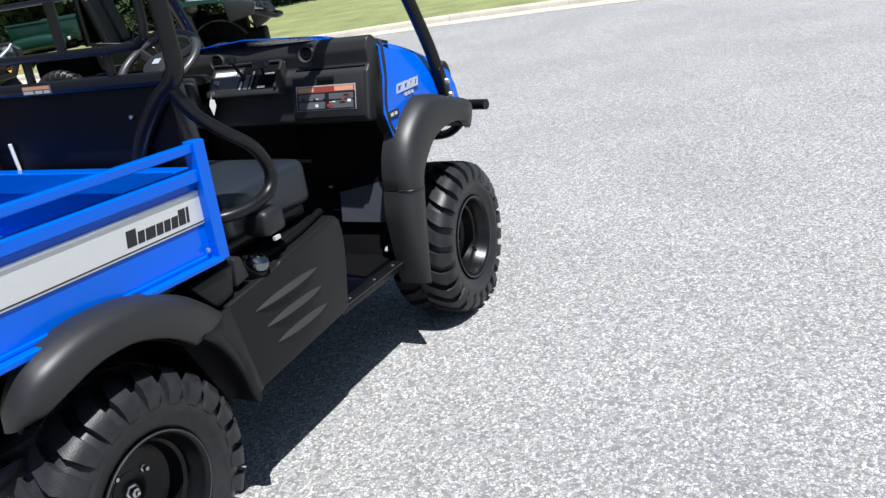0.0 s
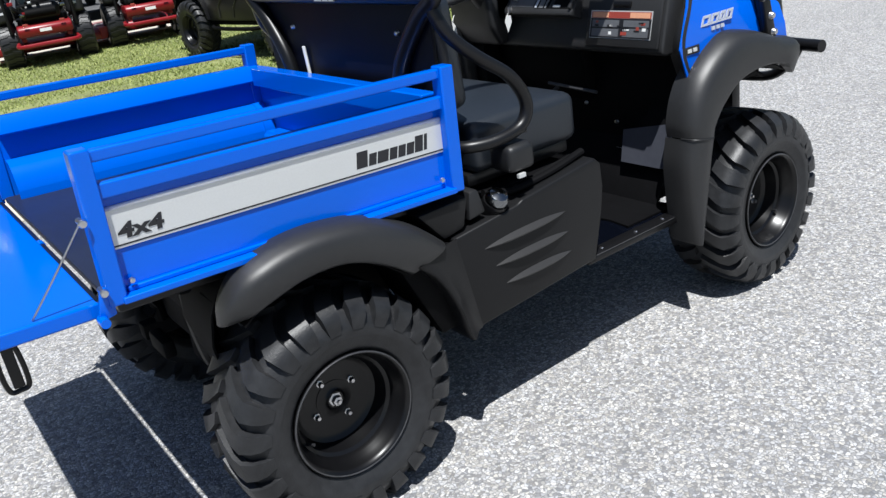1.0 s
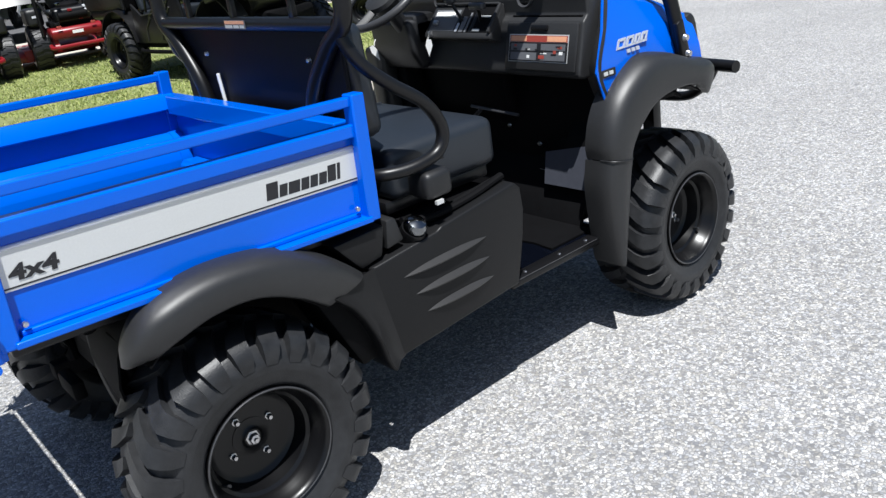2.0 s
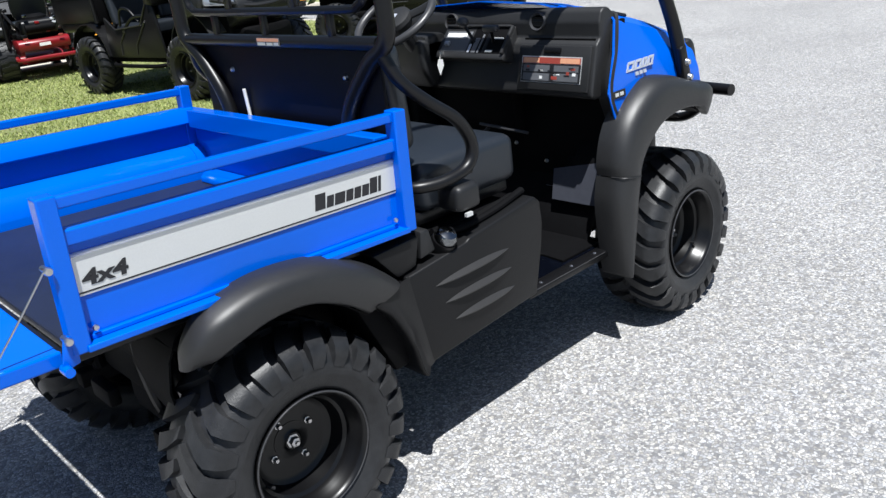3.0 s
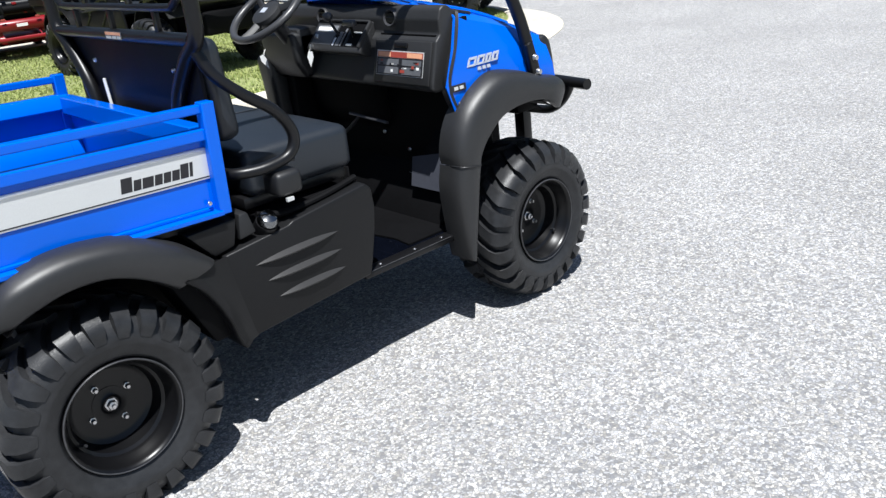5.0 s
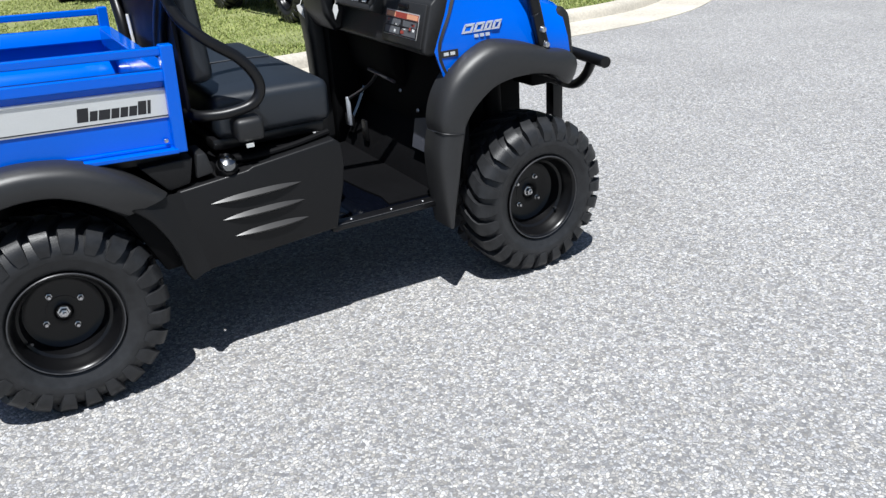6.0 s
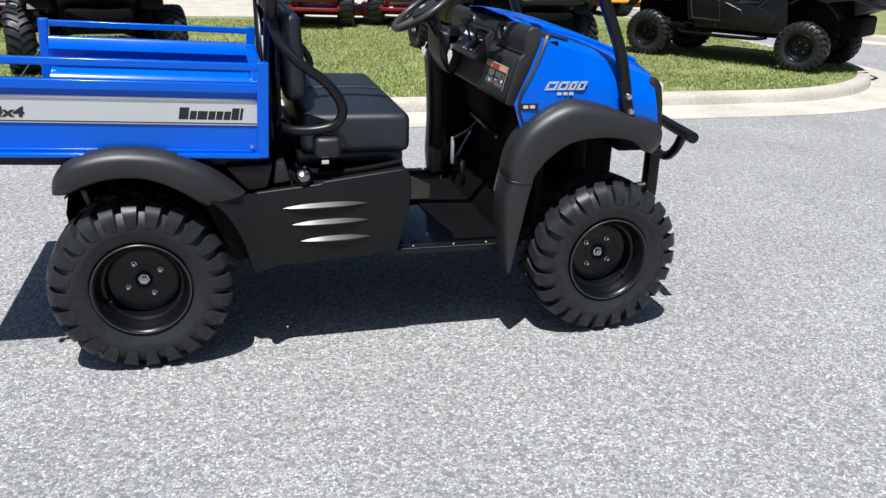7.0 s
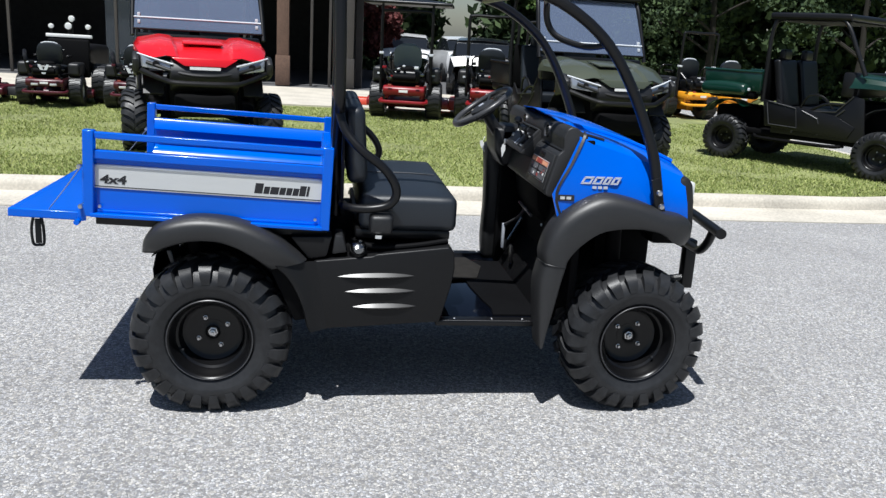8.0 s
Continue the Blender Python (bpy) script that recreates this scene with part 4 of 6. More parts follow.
part("bumper_strut", tube([(2.28, -0.19, 0.50), (2.12, -0.17, 0.47), (1.98, -0.15, 0.42)], 0.020, 10), BLACK, mule)
part("skid_plate", prism([(1.98, 0.36), (2.10, 0.44), (2.11, 0.49), (2.00, 0.50)], -0.30, 0.30, bevel=0.01), DARK, mule)

# cab: floor, firewall, dash
part("cab_floor", box(0.97, 1.50, -0.50, 0.50, 0.380, 0.396, 0.004), FLOORPLATE, mule, "dark glossy steel cab floor")
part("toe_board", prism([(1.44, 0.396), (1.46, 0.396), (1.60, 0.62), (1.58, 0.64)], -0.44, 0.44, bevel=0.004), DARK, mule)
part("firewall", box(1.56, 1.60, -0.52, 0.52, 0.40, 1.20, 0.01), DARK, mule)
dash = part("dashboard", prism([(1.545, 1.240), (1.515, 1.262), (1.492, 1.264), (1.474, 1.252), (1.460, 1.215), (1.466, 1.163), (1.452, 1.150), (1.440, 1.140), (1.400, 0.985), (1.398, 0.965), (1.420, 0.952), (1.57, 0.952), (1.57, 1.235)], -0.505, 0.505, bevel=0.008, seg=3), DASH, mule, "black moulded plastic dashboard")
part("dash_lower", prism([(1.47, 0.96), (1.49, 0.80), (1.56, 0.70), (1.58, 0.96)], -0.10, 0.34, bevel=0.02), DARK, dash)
for s in (-1, 1):
    # trim between the dashboard and the wing
    edge = smooth_path(rear_edge[1:6], 4)
    part("wing_trim", grid_surface([[(p.x + 0.003, s * (p.y - 0.005), p.z), (p.x - 0.006, s * (p.y - 0.008), p.z), (p.x - 0.006, s * (p.y - 0.022), p.z), (p.x + 0.012, s * (p.y - 0.026), p.z), (p.x + 0.02, s * (p.y - 0.07), p.z)] for p in edge], 0.004), PLASTIC, dash)
    part("wing_inner", prism([(1.55, 1.21), (1.51, 1.10), (1.46, 0.97), (1.50, 0.84), (1.60, 0.84), (1.60, 1.21)], s * 0.508 - 0.006, s * 0.508 + 0.014, bevel=0.004), DARK, dash)
    part("dash_seam", tube([(1.4585, s * 0.20, 1.157), (1.4585, s * 0.49, 1.157)], 0.004, 6, smooth=False), DARK, dash)
dash.location = (0.022, -0.004, 0.003)
FACE = pose(1.4185, 0, 1.060, 0, 14.5, 0)


def on_face(y0, y1, z0, z1, deep, bevel=0.0):
    """A slab on the raked glovebox face; z along the face, deep its height off it."""
    b = box(-deep, 0.004, y0, y1, z0, z1, bevel)
    bmesh.ops.transform(b, matrix=FACE, verts=b.verts[:])
    return b


glove = part("glovebox_door", on_face(-0.492, -0.195, -0.083, 0.080, 0.010, 0.004), DASH, dash)
part("glovebox_latch", on_face(-0.375, -0.305, 0.052, 0.072, 0.018, 0.004), BLACK, glove)
sticker = part("safety_label", on_face(-0.462, -0.212, -0.055, 0.040, 0.0112), SILVER, glove, "white-edged safety label with faded orange header")
part("label_ground", on_face(-0.4600, -0.2140, -0.0530, 0.013, 0.0122), INK, sticker)
part("label_header", on_face(-0.458, -0.216, 0.014, 0.036, 0.0122), REDINK, sticker, "faded orange and red header band")
for y0, y1 in ((-0.454, -0.376), (-0.288, -0.220)):
    part("label_header_box", on_face(y0, y1, 0.016, 0.034, 0.0130), PALEORANGE, sticker)
for k, (y0, y1, z0, z1, m) in enumerate(((-0.334, -0.222, -0.016, 0.008, GREYINK), (-0.334, -0.222, -0.048, -0.022, GREYINK), (-0.452, -0.352, -0.014, 0.008, GREYINK), (-0.452, -0.352, -0.048, -0.020, GREYINK))):
    part("label_block", on_face(y0, y1, z0, z1, 0.0130), m, sticker)
rl = random.Random(12)
for k in range(16):
    y, z = rl.uniform(-0.445, -0.245), rl.uniform(-0.044, 0.0)
    part("label_bar", on_face(y, y + rl.uniform(0.008, 0.030), z, z + rl.uniform(0.004, 0.012), 0.0138), (INK, WHITE, INK, REDINK)[k % 4], sticker)


def vent(y, z, r=0.034):
    ring = lathe([(r * 0.70, 0.006), (r * 0.74, -0.006), (r * 0.92, -0.010), (r, -0.004), (r, 0.010), (r * 0.72, 0.010)], 24, axis="x", closed=True)
    bmesh.ops.transform(ring, matrix=pose(1.4645, y, z, 0, 10, 0), verts=ring.verts[:])
    v = part("air_vent", ring, GRIP, dash, "round air vent")
    back = lathe([(0.001, -0.0005), (r * 0.72, -0.0005), (r * 0.72, 0.006), (0.001, 0.006)], 20, axis="x")
    bmesh.ops.transform(back, matrix=pose(1.4645, y, z, 0, 10, 0), verts=back.verts[:])
    part("vent_back", back, DARK, v)
    for k in (-1, 0, 1):
        part("vent_slat", box(1.4575, 1.4635, y - r * 0.6, y + r * 0.6, z + k * 0.014 - 0.003, z + k * 0.014 + 0.002, 0.0), BLACK, v)


for y in (-0.255, 0.155):
    vent(y, 1.218)
# raked centre stack with two levers, plates, key and tags
stack = part("lever_panel", prism([(1.462, 1.205), (1.372, 1.105), (1.366, 1.092), (1.380, 1.084), (1.47, 1.05)], -0.160, 0.175, bevel=0.006), DASH, dash)
STACK = pose(1.418, 0, 1.153, 0, 42, 0)


def on_stack(name, y0, y1, z0, z1, deep, material, label="", bevel=0.002):
    b = box(-deep, 0.004, y0, y1, z0, z1, bevel)
    bmesh.ops.transform(b, matrix=STACK, verts=b.verts[:])
    return part(name, b, material, stack, label)


on_stack("lever_recess", -0.145, 0.02, -0.058, 0.058, 0.003, DARK)
on_stack("lever_gate", -0.066, -0.050, -0.055, 0.030, 0.005, BLACK)
on_stack("switch_panel", 0.030, 0.158, -0.052, 0.040, 0.003, GREYINK, "grey-green switch panel")
on_stack("switch_plate", 0.052, 0.150, 0.008, 0.030, 0.006, WHITE, "white printed switch plate")
on_stack("key_barrel", 0.120, 0.142, -0.030, -0.010, 0.014, STEEL, "bright key barrel", 0.004)
on_stack("gate_strip", 0.010, 0.020, -0.056, -0.018, 0.006, EMBLEM, "brushed gate strip")
on_stack("gate_strip", -0.036, -0.028, -0.057, 0.026, 0.006, GREYINK, "grey gate strip")
on_stack("panel_rim", -0.158, -0.146, -0.060, 0.062, 0.016, DASH, "", 0.004)
on_stack("panel_rim", -0.146, 0.170, 0.056, 0.066, 0.014, DASH, "", 0.004)
on_stack("lever_plate", -0.020, 0.002, -0.056, 0.010, 0.005, GREYINK, "printed shift plate")
on_stack("lever_plate", -0.128, -0.080, 0.006, 0.014, 0.005, SILVER, "pale shift mark")
on_stack("lever_plate", -0.100, -0.066, -0.052, -0.042, 0.005, SILVER, "pale shift mark")
for y, knob, r in ((-0.005, (1.392, 0.035, 1.228), 0.021), (-0.085, (1.385, -0.10, 1.205), 0.017)):
    lev = part("gear_lever", tube([(1.415, y, 1.135), (1.402, lerp(y, knob[1], 0.5), 1.18), knob], 0.006, 8), BLACK, stack)
    b = bmesh.new()
    bmesh.ops.create_uvsphere(b, u_segments=16, v_segments=10, radius=r)
    bmesh.ops.transform(b, matrix=Matrix.Translation(knob) @ Matrix.Diagonal((1, 1.15, 0.9, 1)), verts=b.verts[:])
    if r < 0.02:
        b.free()
        b = box(knob[0] - 0.014, knob[0] + 0.014, knob[1] - 0.036, knob[1] + 0.030, knob[2] - 0.012, knob[2] + 0.014, 0.008, 3)
    part("lever_knob", b, GRIP, lev)
key = part("ignition_key", box(1.352, 1.372, 0.128, 0.134, 1.095, 1.118, 0.002), STEEL, stack)
for x, y, z, rx in ((1.352, 0.136, 1.058, 6), (1.298, 0.395, 1.040, -22)):
    b = prism([(-0.013, 0.006), (0.0, -0.036), (0.013, 0.006), (0.008, 0.030), (-0.008, 0.030)], -0.0012, 0.0012)
    bmesh.ops.transform(b, matrix=pose(x, y, z, 0, 0, -45) @ pose(0, 0, 0, 0, rx, 0), verts=b.verts[:])
    part("hang_tag", b, WHITE, stack, "white paper hang tag")
    part("tag_string", tube([(x, y, z + 0.028), (x + 0.004, y, z + 0.040), (x + 0.012, y, z + 0.052)], 0.0018, 6), WHITE, stack)

# steering wheel and column
SW = Matrix.Translation((1.274, 0.250, 1.268)) @ pose(0, 0, 0, 0, -35, 0)
b = tube([(0.165 * math.cos(a), 0.165 * math.sin(a), 0) for a in [2 * math.pi * k / 36 for k in range(36)]], 0.0155, 12, smooth=False, closed=True)
bmesh.ops.transform(b, matrix=SW, verts=b.verts[:])
steer = part("steering_wheel", b, GRIP, mule, "black three-spoke steering wheel")
for a in (90, 210, 330):
    c, s_ = math.cos(radians(a + 90)), math.sin(radians(a + 90))
    b = tube([(0.03 * c, 0.03 * s_, -0.012), (0.10 * c, 0.10 * s_, -0.010), (0.158 * c, 0.158 * s_, -0.002)], 0.017, 8, flat=0.45)
    bmesh.ops.transform(b, matrix=SW, verts=b.verts[:])
    part("spoke", b, DASH, steer)
b = lathe([(0.001, 0.012), (0.048, 0.010), (0.066, 0.002), (0.070, -0.015), (0.05, -0.05), (0.001, -0.05)], 24, axis="z")
bmesh.ops.transform(b, matrix=SW, verts=b.verts[:])
part("horn_pad", b, DASH, steer)
b = box(-0.014, 0.014, -0.016, 0.016, 0.011, 0.0130, 0.0)
bmesh.ops.transform(b, matrix=SW, verts=b.verts[:])
part("centre_badge", b, EMBLEM, steer)
part("steering_column", tube([SW @ Vector((0, 0, -0.03)), SW @ Vector((0.0, 0, -0.22))], 0.030, 14, smooth=False), PLASTIC, mule)
part("column_shroud", box(1.35, 1.47, 0.20, 0.35, 1.05, 1.18, 0.02), PLASTIC, dash)
part("knee_panel", prism([(1.315, 1.165), (1.46, 1.165), (1.50, 0.98), (1.37, 0.96), (1.325, 1.04)], 0.20, 0.435, bevel=0.02, seg=3), PLASTIC, dash)
part("kick_panel", prism([(1.42, 1.0), (1.56, 1.0), (1.56, 0.40), (1.42, 0.40)], 0.34, 0.40, bevel=0.01), DARK, mule)
part("column_leg", prism([(1.335, 1.06), (1.46, 1.06), (1.52, 0.60), (1.50, 0.40), (1.365, 0.40), (1.352, 0.52), (1.358, 0.72), (1.35, 0.90)], 0.40, 0.50, bevel=0.03, seg=3), PLASTIC, mule)
part("toe_plate", grid_surface([[(1.476, -0.472, 0.535), (1.472, -0.276, 0.535)], [(1.508, -0.472, 0.70), (1.495, -0.276, 0.655)]], 0.006), TOEGREY, mule, "grey satin toe plate")
# mat's rear edge drawn where the floor's sky reflection stops; its black paints that dark
part("floor_mat", prism([(1.235, -0.486), (1.245, -0.40), (1.225, -0.30), (1.200, -0.10), (1.19, 0.10), (1.16, 0.34), (1.45, 0.34), (1.45, -0.486)], 0.3975, 0.404), DARK, mule, "black rubber floor mat, also covering the unreflecting dark part of the floor")
part("heel_mat", prism([(1.07, -0.02), (1.09, 0.16), (1.06, 0.36), (1.26, 0.38), (1.32, 0.22), (1.26, 0.02)], 0.4045, 0.410), DUSTY, mule, "dusty brown rubber heel mat")
for ob in [o for o in mule.children if o.name.split(".")[0] in ("floor_mat", "heel_mat")]:
    for v in ob.data.vertices:
        v.co.y, v.co.z = v.co.z, v.co.y
part("brake_arm", box(1.425, 1.438, 0.215, 0.240, 0.515, 0.650, 0.003), EMBLEM, mule, "pale steel pedal arm")
part("pedal_rod", tube([(1.435, 0.22, 0.645), (1.475, 0.10, 0.72), (1.49, 0.02, 0.79)], 0.008, 8), RIMEDGE, mule)
part("dash_brace", tube([(1.455, 0.03, 0.815), (1.455, -0.20, 0.800)], 0.007, 8, smooth=False), RIMEDGE, mule, "thin steel dash brace")
part("brake_pedal", box(1.44, 1.455, 0.22, 0.30, 0.50, 0.56, 0.006), BLACK, mule)
part("pedal_arm", tube([(1.46, 0.26, 0.53), (1.50, 0.26, 0.60), (1.54, 0.26, 0.68)], 0.009, 8), CAPSTEEL, mule)
part("throttle_pedal", box(1.45, 1.462, 0.10, 0.15, 0.46, 0.56, 0.006), BLACK, mule)
for y, z in ((-0.06, 0.72), (-0.20, 0.66), (0.02, 0.58), (-0.34, 0.50)):
    b = lathe([(0.001, -0.008), (0.006, -0.006), (0.009, 0.0), (0.001, 0.0)], 8, axis="x")
    bmesh.ops.translate(b, vec=(1.555, y, z), verts=b.verts[:])
    part("firewall_bolt", b, STEEL, mule)
part("cab_bracket", box(1.535, 1.556, -0.30, -0.20, 0.545, 0.565, 0.004), STEEL, mule)


# ---- parked machines on the lawn ----
RED = mat("red_paint", (0.56, 0.006, 0.012), 0.25, vary=0.06, grain=200, coat=0.35)
OLIVE = mat("olive_paint", (0.056, 0.064, 0.042), 0.3, vary=0.08, grain=200, coat=0.5)
GREEN = mat("dark_green_paint", (0.002, 0.024, 0.014), 0.3, vary=0.08, grain=200, coat=0.5)
MOWRED = mat("mower_red_paint", (0.20, 0.006, 0.010), 0.35, vary=0.12, grain=120)
YELLOW = mat("orange_yellow_paint", (0.80, 0.33, 0.015), 0.4, vary=0.1, grain=120)
MAROON = mat("maroon_paint", (0.06, 0.005, 0.011), 0.35, vary=0.1, grain=120)
GREYSEAT = mat("grey_seat_vinyl", (0.19, 0.225, 0.215), 0.55, vary=0.1, grain=60)
LAMP = mat("headlamp", (0.40, 0.42, 0.45), 0.12, metal=0.6, vary=0.1, grain=60)
SCREEN = glass_material("tinted_windscreen", (0.11, 0.14, 0.21), 0.05, 0.6)
SCREEN_EDGE = mat("screen_edge", (0.60, 0.62, 0.65), 0.4, vary=0.05)


CHUTE = mat("orange_red_chute", (0.50, 0.05, 0.02), 0.45, vary=0.1)


def shifted(b, x=0, y=0, z=0, rx=0, ry=0, rz=0):
    bmesh.ops.transform(b, matrix=pose(x, y, z, rx, ry, rz), verts=b.verts[:])
    return b


def mirror_rows(half):
    """Rows given for one side as (x, y, z) from the outside in, mirrored over y."""
    return [[(x, y, z) for x, y, z in row] + [(x, -y, z) for x, y, z in row[::-1] if abs(y) > 1e-6] for row in half]


def side_by_side(label, m, paint, screen, bed_paint, mark=True, low=0.0, tyre=1.0, track=0.60):
    """A two-seat off-road vehicle; its origin is on the ground below the front axle, facing +x."""
    v = thing("off_road_vehicle", label, "off-road vehicle", m, "parked machines")
    for x, y in ((0, -track), (0, track), (-1.95, -track), (-1.95, track)):
        turn = pose(x, y, WHEEL_R * tyre, 0, 25 * x + 31 * y, 0 if y < 0 else 180) @ Matrix.Scale(tyre, 4)
        w = again(w1, turn)
        w.parent = v
        for c in w1.children:
            if c.name.split(".")[0] in ("tyre", "hub", "wheel_nut"):
                o = bpy.data.objects.new(c.name.split(".")[0], c.data)
                scene.collection.objects.link(o)
                o.parent, o.matrix_basis = w, c.matrix_basis.copy()
    # bonnet: crowned sheet with raised shoulders and a sunk middle
    half = []
    for k in range(11):
        u = k / 10
        x = -0.52 + 1.00 * u
        zz = 1.235 - 0.075 * u - 0.125 * u ** 3
        wd = 0.70 - 0.10 * u ** 2
        back = 0.20 * u * u
        half.append([(x - 0.03 - back, wd, zz - 0.17 + 0.11 * u), (x - back, wd - 0.01, zz - 0.10 + 0.05 * u), (x - back * 0.9, wd - 0.05, zz - 0.035), (x - back * 0.35, wd * 0.62, zz + 0.012), (x, wd * 0.46, zz + 0.004), (x, wd * 0.40, zz - 0.020), (x, 0.0, zz - 0.012)])
    hood = part("bonnet", grid_surface(mirror_rows(half), 0.006), paint, v, angle=25)
    part("scoop", shifted(box(-0.22, 0.16, -0.20, 0.20, -0.010, 0.006, 0.006), 0, 0, 1.190, 0, 7, 0), paint, hood)
    part("cowl", box(-0.66, -0.50, -0.66, 0.66, 0.95, 1.25, 0.03), BLACK, v)
    # black face with lamps, badge strip and bumper
    part("face", prism([(0.40, 1.02), (0.47, 0.98), (0.52, 0.88), (0.48, 0.74), (0.30, 0.66), (0.25, 1.00)], -0.34, 0.34, bevel=0.03), PLASTIC, v)
    part("lower_face", box(0.20, 0.52, -0.30, 0.30, 0.42, 0.66, 0.04), DARK, v)
    if mark:
        b = bmesh.new()
        hexa(b, [(0.40, -0.20, 0.950), (0.528, -0.20, 0.950), (0.528, 0.20, 0.950), (0.40, 0.20, 0.950), (0.40, -0.33, 1.03), (0.486, -0.33, 1.034), (0.486, 0.33, 1.034), (0.40, 0.33, 1.03)])
        bmesh.ops.recalc_face_normals(b, faces=b.faces[:])
        bmesh.ops.bevel(b, geom=b.edges[:], offset=0.010, segments=2, affect="EDGES", profile=0.5)
        part("nose_panel", b, paint, hood)
        part("badge_strip", box(0.512, 0.522, -0.15, 0.15, 0.915, 0.945, 0.0), WHITE, v, "pale badge strip")
    part("grille_lip", tube([(0.40, -0.56, 0.97), (0.50, -0.24, 0.875), (0.54, 0, 0.855), (0.50, 0.24, 0.875), (0.40, 0.56, 0.97)], 0.020, 8), PLASTIC, v)
    part("bumper", tube([(0.30, -0.66, 0.90), (0.50, -0.42, 0.81), (0.60, -0.25, 0.78), (0.60, 0.25, 0.78), (0.50, 0.42, 0.81), (0.30, 0.66, 0.90)], 0.028, 10), BLACK, v)
    for s in (-1, 1):
        b = bmesh.new()
        hexa(b, [(0.20, s * 0.63, 0.93), (0.36, s * 0.61, 0.915), (0.49, s * 0.32, 0.880), (0.30, s * 0.32, 0.88), (0.20, s * 0.63, 1.04), (0.34, s * 0.61, 1.040), (0.47, s * 0.33, 0.955), (0.30, s * 0.32, 0.96)])
        bmesh.ops.recalc_face_normals(b, faces=b.faces[:])
        bmesh.ops.bevel(b, geom=b.edges[:], offset=0.014, segments=2, affect="EDGES", profile=0.5)
        lamp = part("headlight", b, LAMP, v, "clear headlight")
        part("lamp_reflector", shifted(lathe([(0.001, 0.0), (0.030, 0.0), (0.034, 0.02), (0.001, 0.02)], 16, axis="x"), 0.425, s * 0.47, 0.955), BLACK, lamp)
        part("cheek", prism([(0.05, 0.80), (0.36, 0.86), (0.40, 1.0), (0.25, 1.075), (0.02, 1.06)], s * 0.66 - 0.035, s * 0.66 + 0.035, bevel=0.03), PLASTIC, v)
        part("lamp_brow", tube([(0.30, s * 0.645, 1.052), (0.40, s * 0.50, 1.012), (0.492, s * 0.31, 0.962)], 0.009, 8), SCREEN_EDGE if screen else paint, v)
        part("front_fender", grid_surface([[(0.42 * math.cos(a) + 0.0, s * y, 0.36 + 0.50 * math.sin(a)) for y in (0.40, 0.52, 0.60)] for a in [radians(d) for d in range(35, 165, 15)]], 0.012), PLASTIC, v)
        part("rear_fender", grid_surface([[(-1.95 + 0.42 * math.cos(a), s * y, 0.36 + 0.44 * math.sin(a)) for y in (0.44, 0.62, 0.70)] for a in [radians(d) for d in (range(55, 150, 15) if low else range(10, 175, 15))]], 0.012), bed_paint, v)
        part("suspension_arm", tube([(0, s * 0.22, 0.40), (0, s * 0.48, 0.32)], 0.03, 8, smooth=False), DARK, v)
        part("rear_arm", tube([(-1.95, s * 0.22, 0.40), (-1.95, s * 0.48, 0.32)], 0.03, 8, smooth=False), DARK, v)
        part("front_spring", tube([(0.05, s * 0.40, 0.36), (-0.05, s * 0.32, 0.82)], 0.04, 10, smooth=False), DARK, v)
        part("door_panel", prism([(-0.50, 0.95), (-0.62, 0.98), (-0.80, 0.76), (-1.35, 0.72), (-1.55, 0.86), (-1.58, 0.42), (-0.42, 0.42)], s * 0.645 - 0.015, s * 0.645 + 0.015, bevel=0.012), BLACK, v)
        part("nerf_bar", tube([(-0.42, s * 0.60, 0.36), (-0.60, s * 0.69, 0.34), (-1.40, s * 0.69, 0.34), (-1.56, s * 0.60, 0.36)], 0.022, 8), DARK, v)
        part("cage_post_front", tube([(-0.52, s * 0.70, 1.22), (-0.66, s * 0.69, 1.55 - low / 2), (-0.82, s * 0.67, 1.90 - low), (-0.98, s * 0.65, 1.97 - low), (-1.60, s * 0.64, 1.96 - low), (-1.72, s * 0.65, 1.87 - low), (-1.74, s * 0.66, 1.40), (-1.74, s * 0.64, 0.80)], 0.026, 10), BLACK, v)
        part("door_bar", tube([(-0.72, s * 0.63, 0.86), (-0.95, s * 0.65, 0.84), (-1.20, s * 0.65, 0.70)], 0.018, 8), BLACK, v)
        seat_ob = part("seat", cushion(-1.52, -1.02, s * 0.30 - 0.25, s * 0.30 + 0.25, 0.62, 0.76, 0.012, 0.035), VINYL, v)
        b = cushion(-0.05, 0.05, s * 0.30 - 0.24, s * 0.30 + 0.24, 0.0, 0.62, 0.0, 0.035)
        part("seat_back", shifted(b, -1.56, 0, 0.74, 0, -12, 0), VINYL, v)
        part("mirror_stay", tube([(-0.62, s * 0.62, 1.36), (-0.58, s * 0.70, 1.40)], 0.008, 6, smooth=False), BLACK, v)
    part("floor_pan", box(-1.75, -0.30, -0.60, 0.60, 0.36, 0.44, 0.02), DARK, v)
    part("engine_block", box(-2.25, -1.60, -0.40, 0.40, 0.36, 0.70, 0.04), DARK, v)
    part("front_frame", box(-0.60, 0.30, -0.34, 0.34, 0.40, 0.90, 0.05), DARK, v)
    part("dash_panel", box(-0.78, -0.60, -0.58, 0.58, 0.95, 1.16, 0.04), PLASTIC, v)
    part("roof", shifted(cushion(-0.50, 0.50, -0.70, 0.70, 0.0, 0.08, 0.02, 0.03), -1.28, 0, 1.955 - low), BLACK, v)
    # near-black sheet added to keep the roof's underside in shade
    part("roof_liner", box(-1.76, -0.80, -0.66, 0.66, 1.942 - low, 1.952 - low, 0.0), DARK, v)
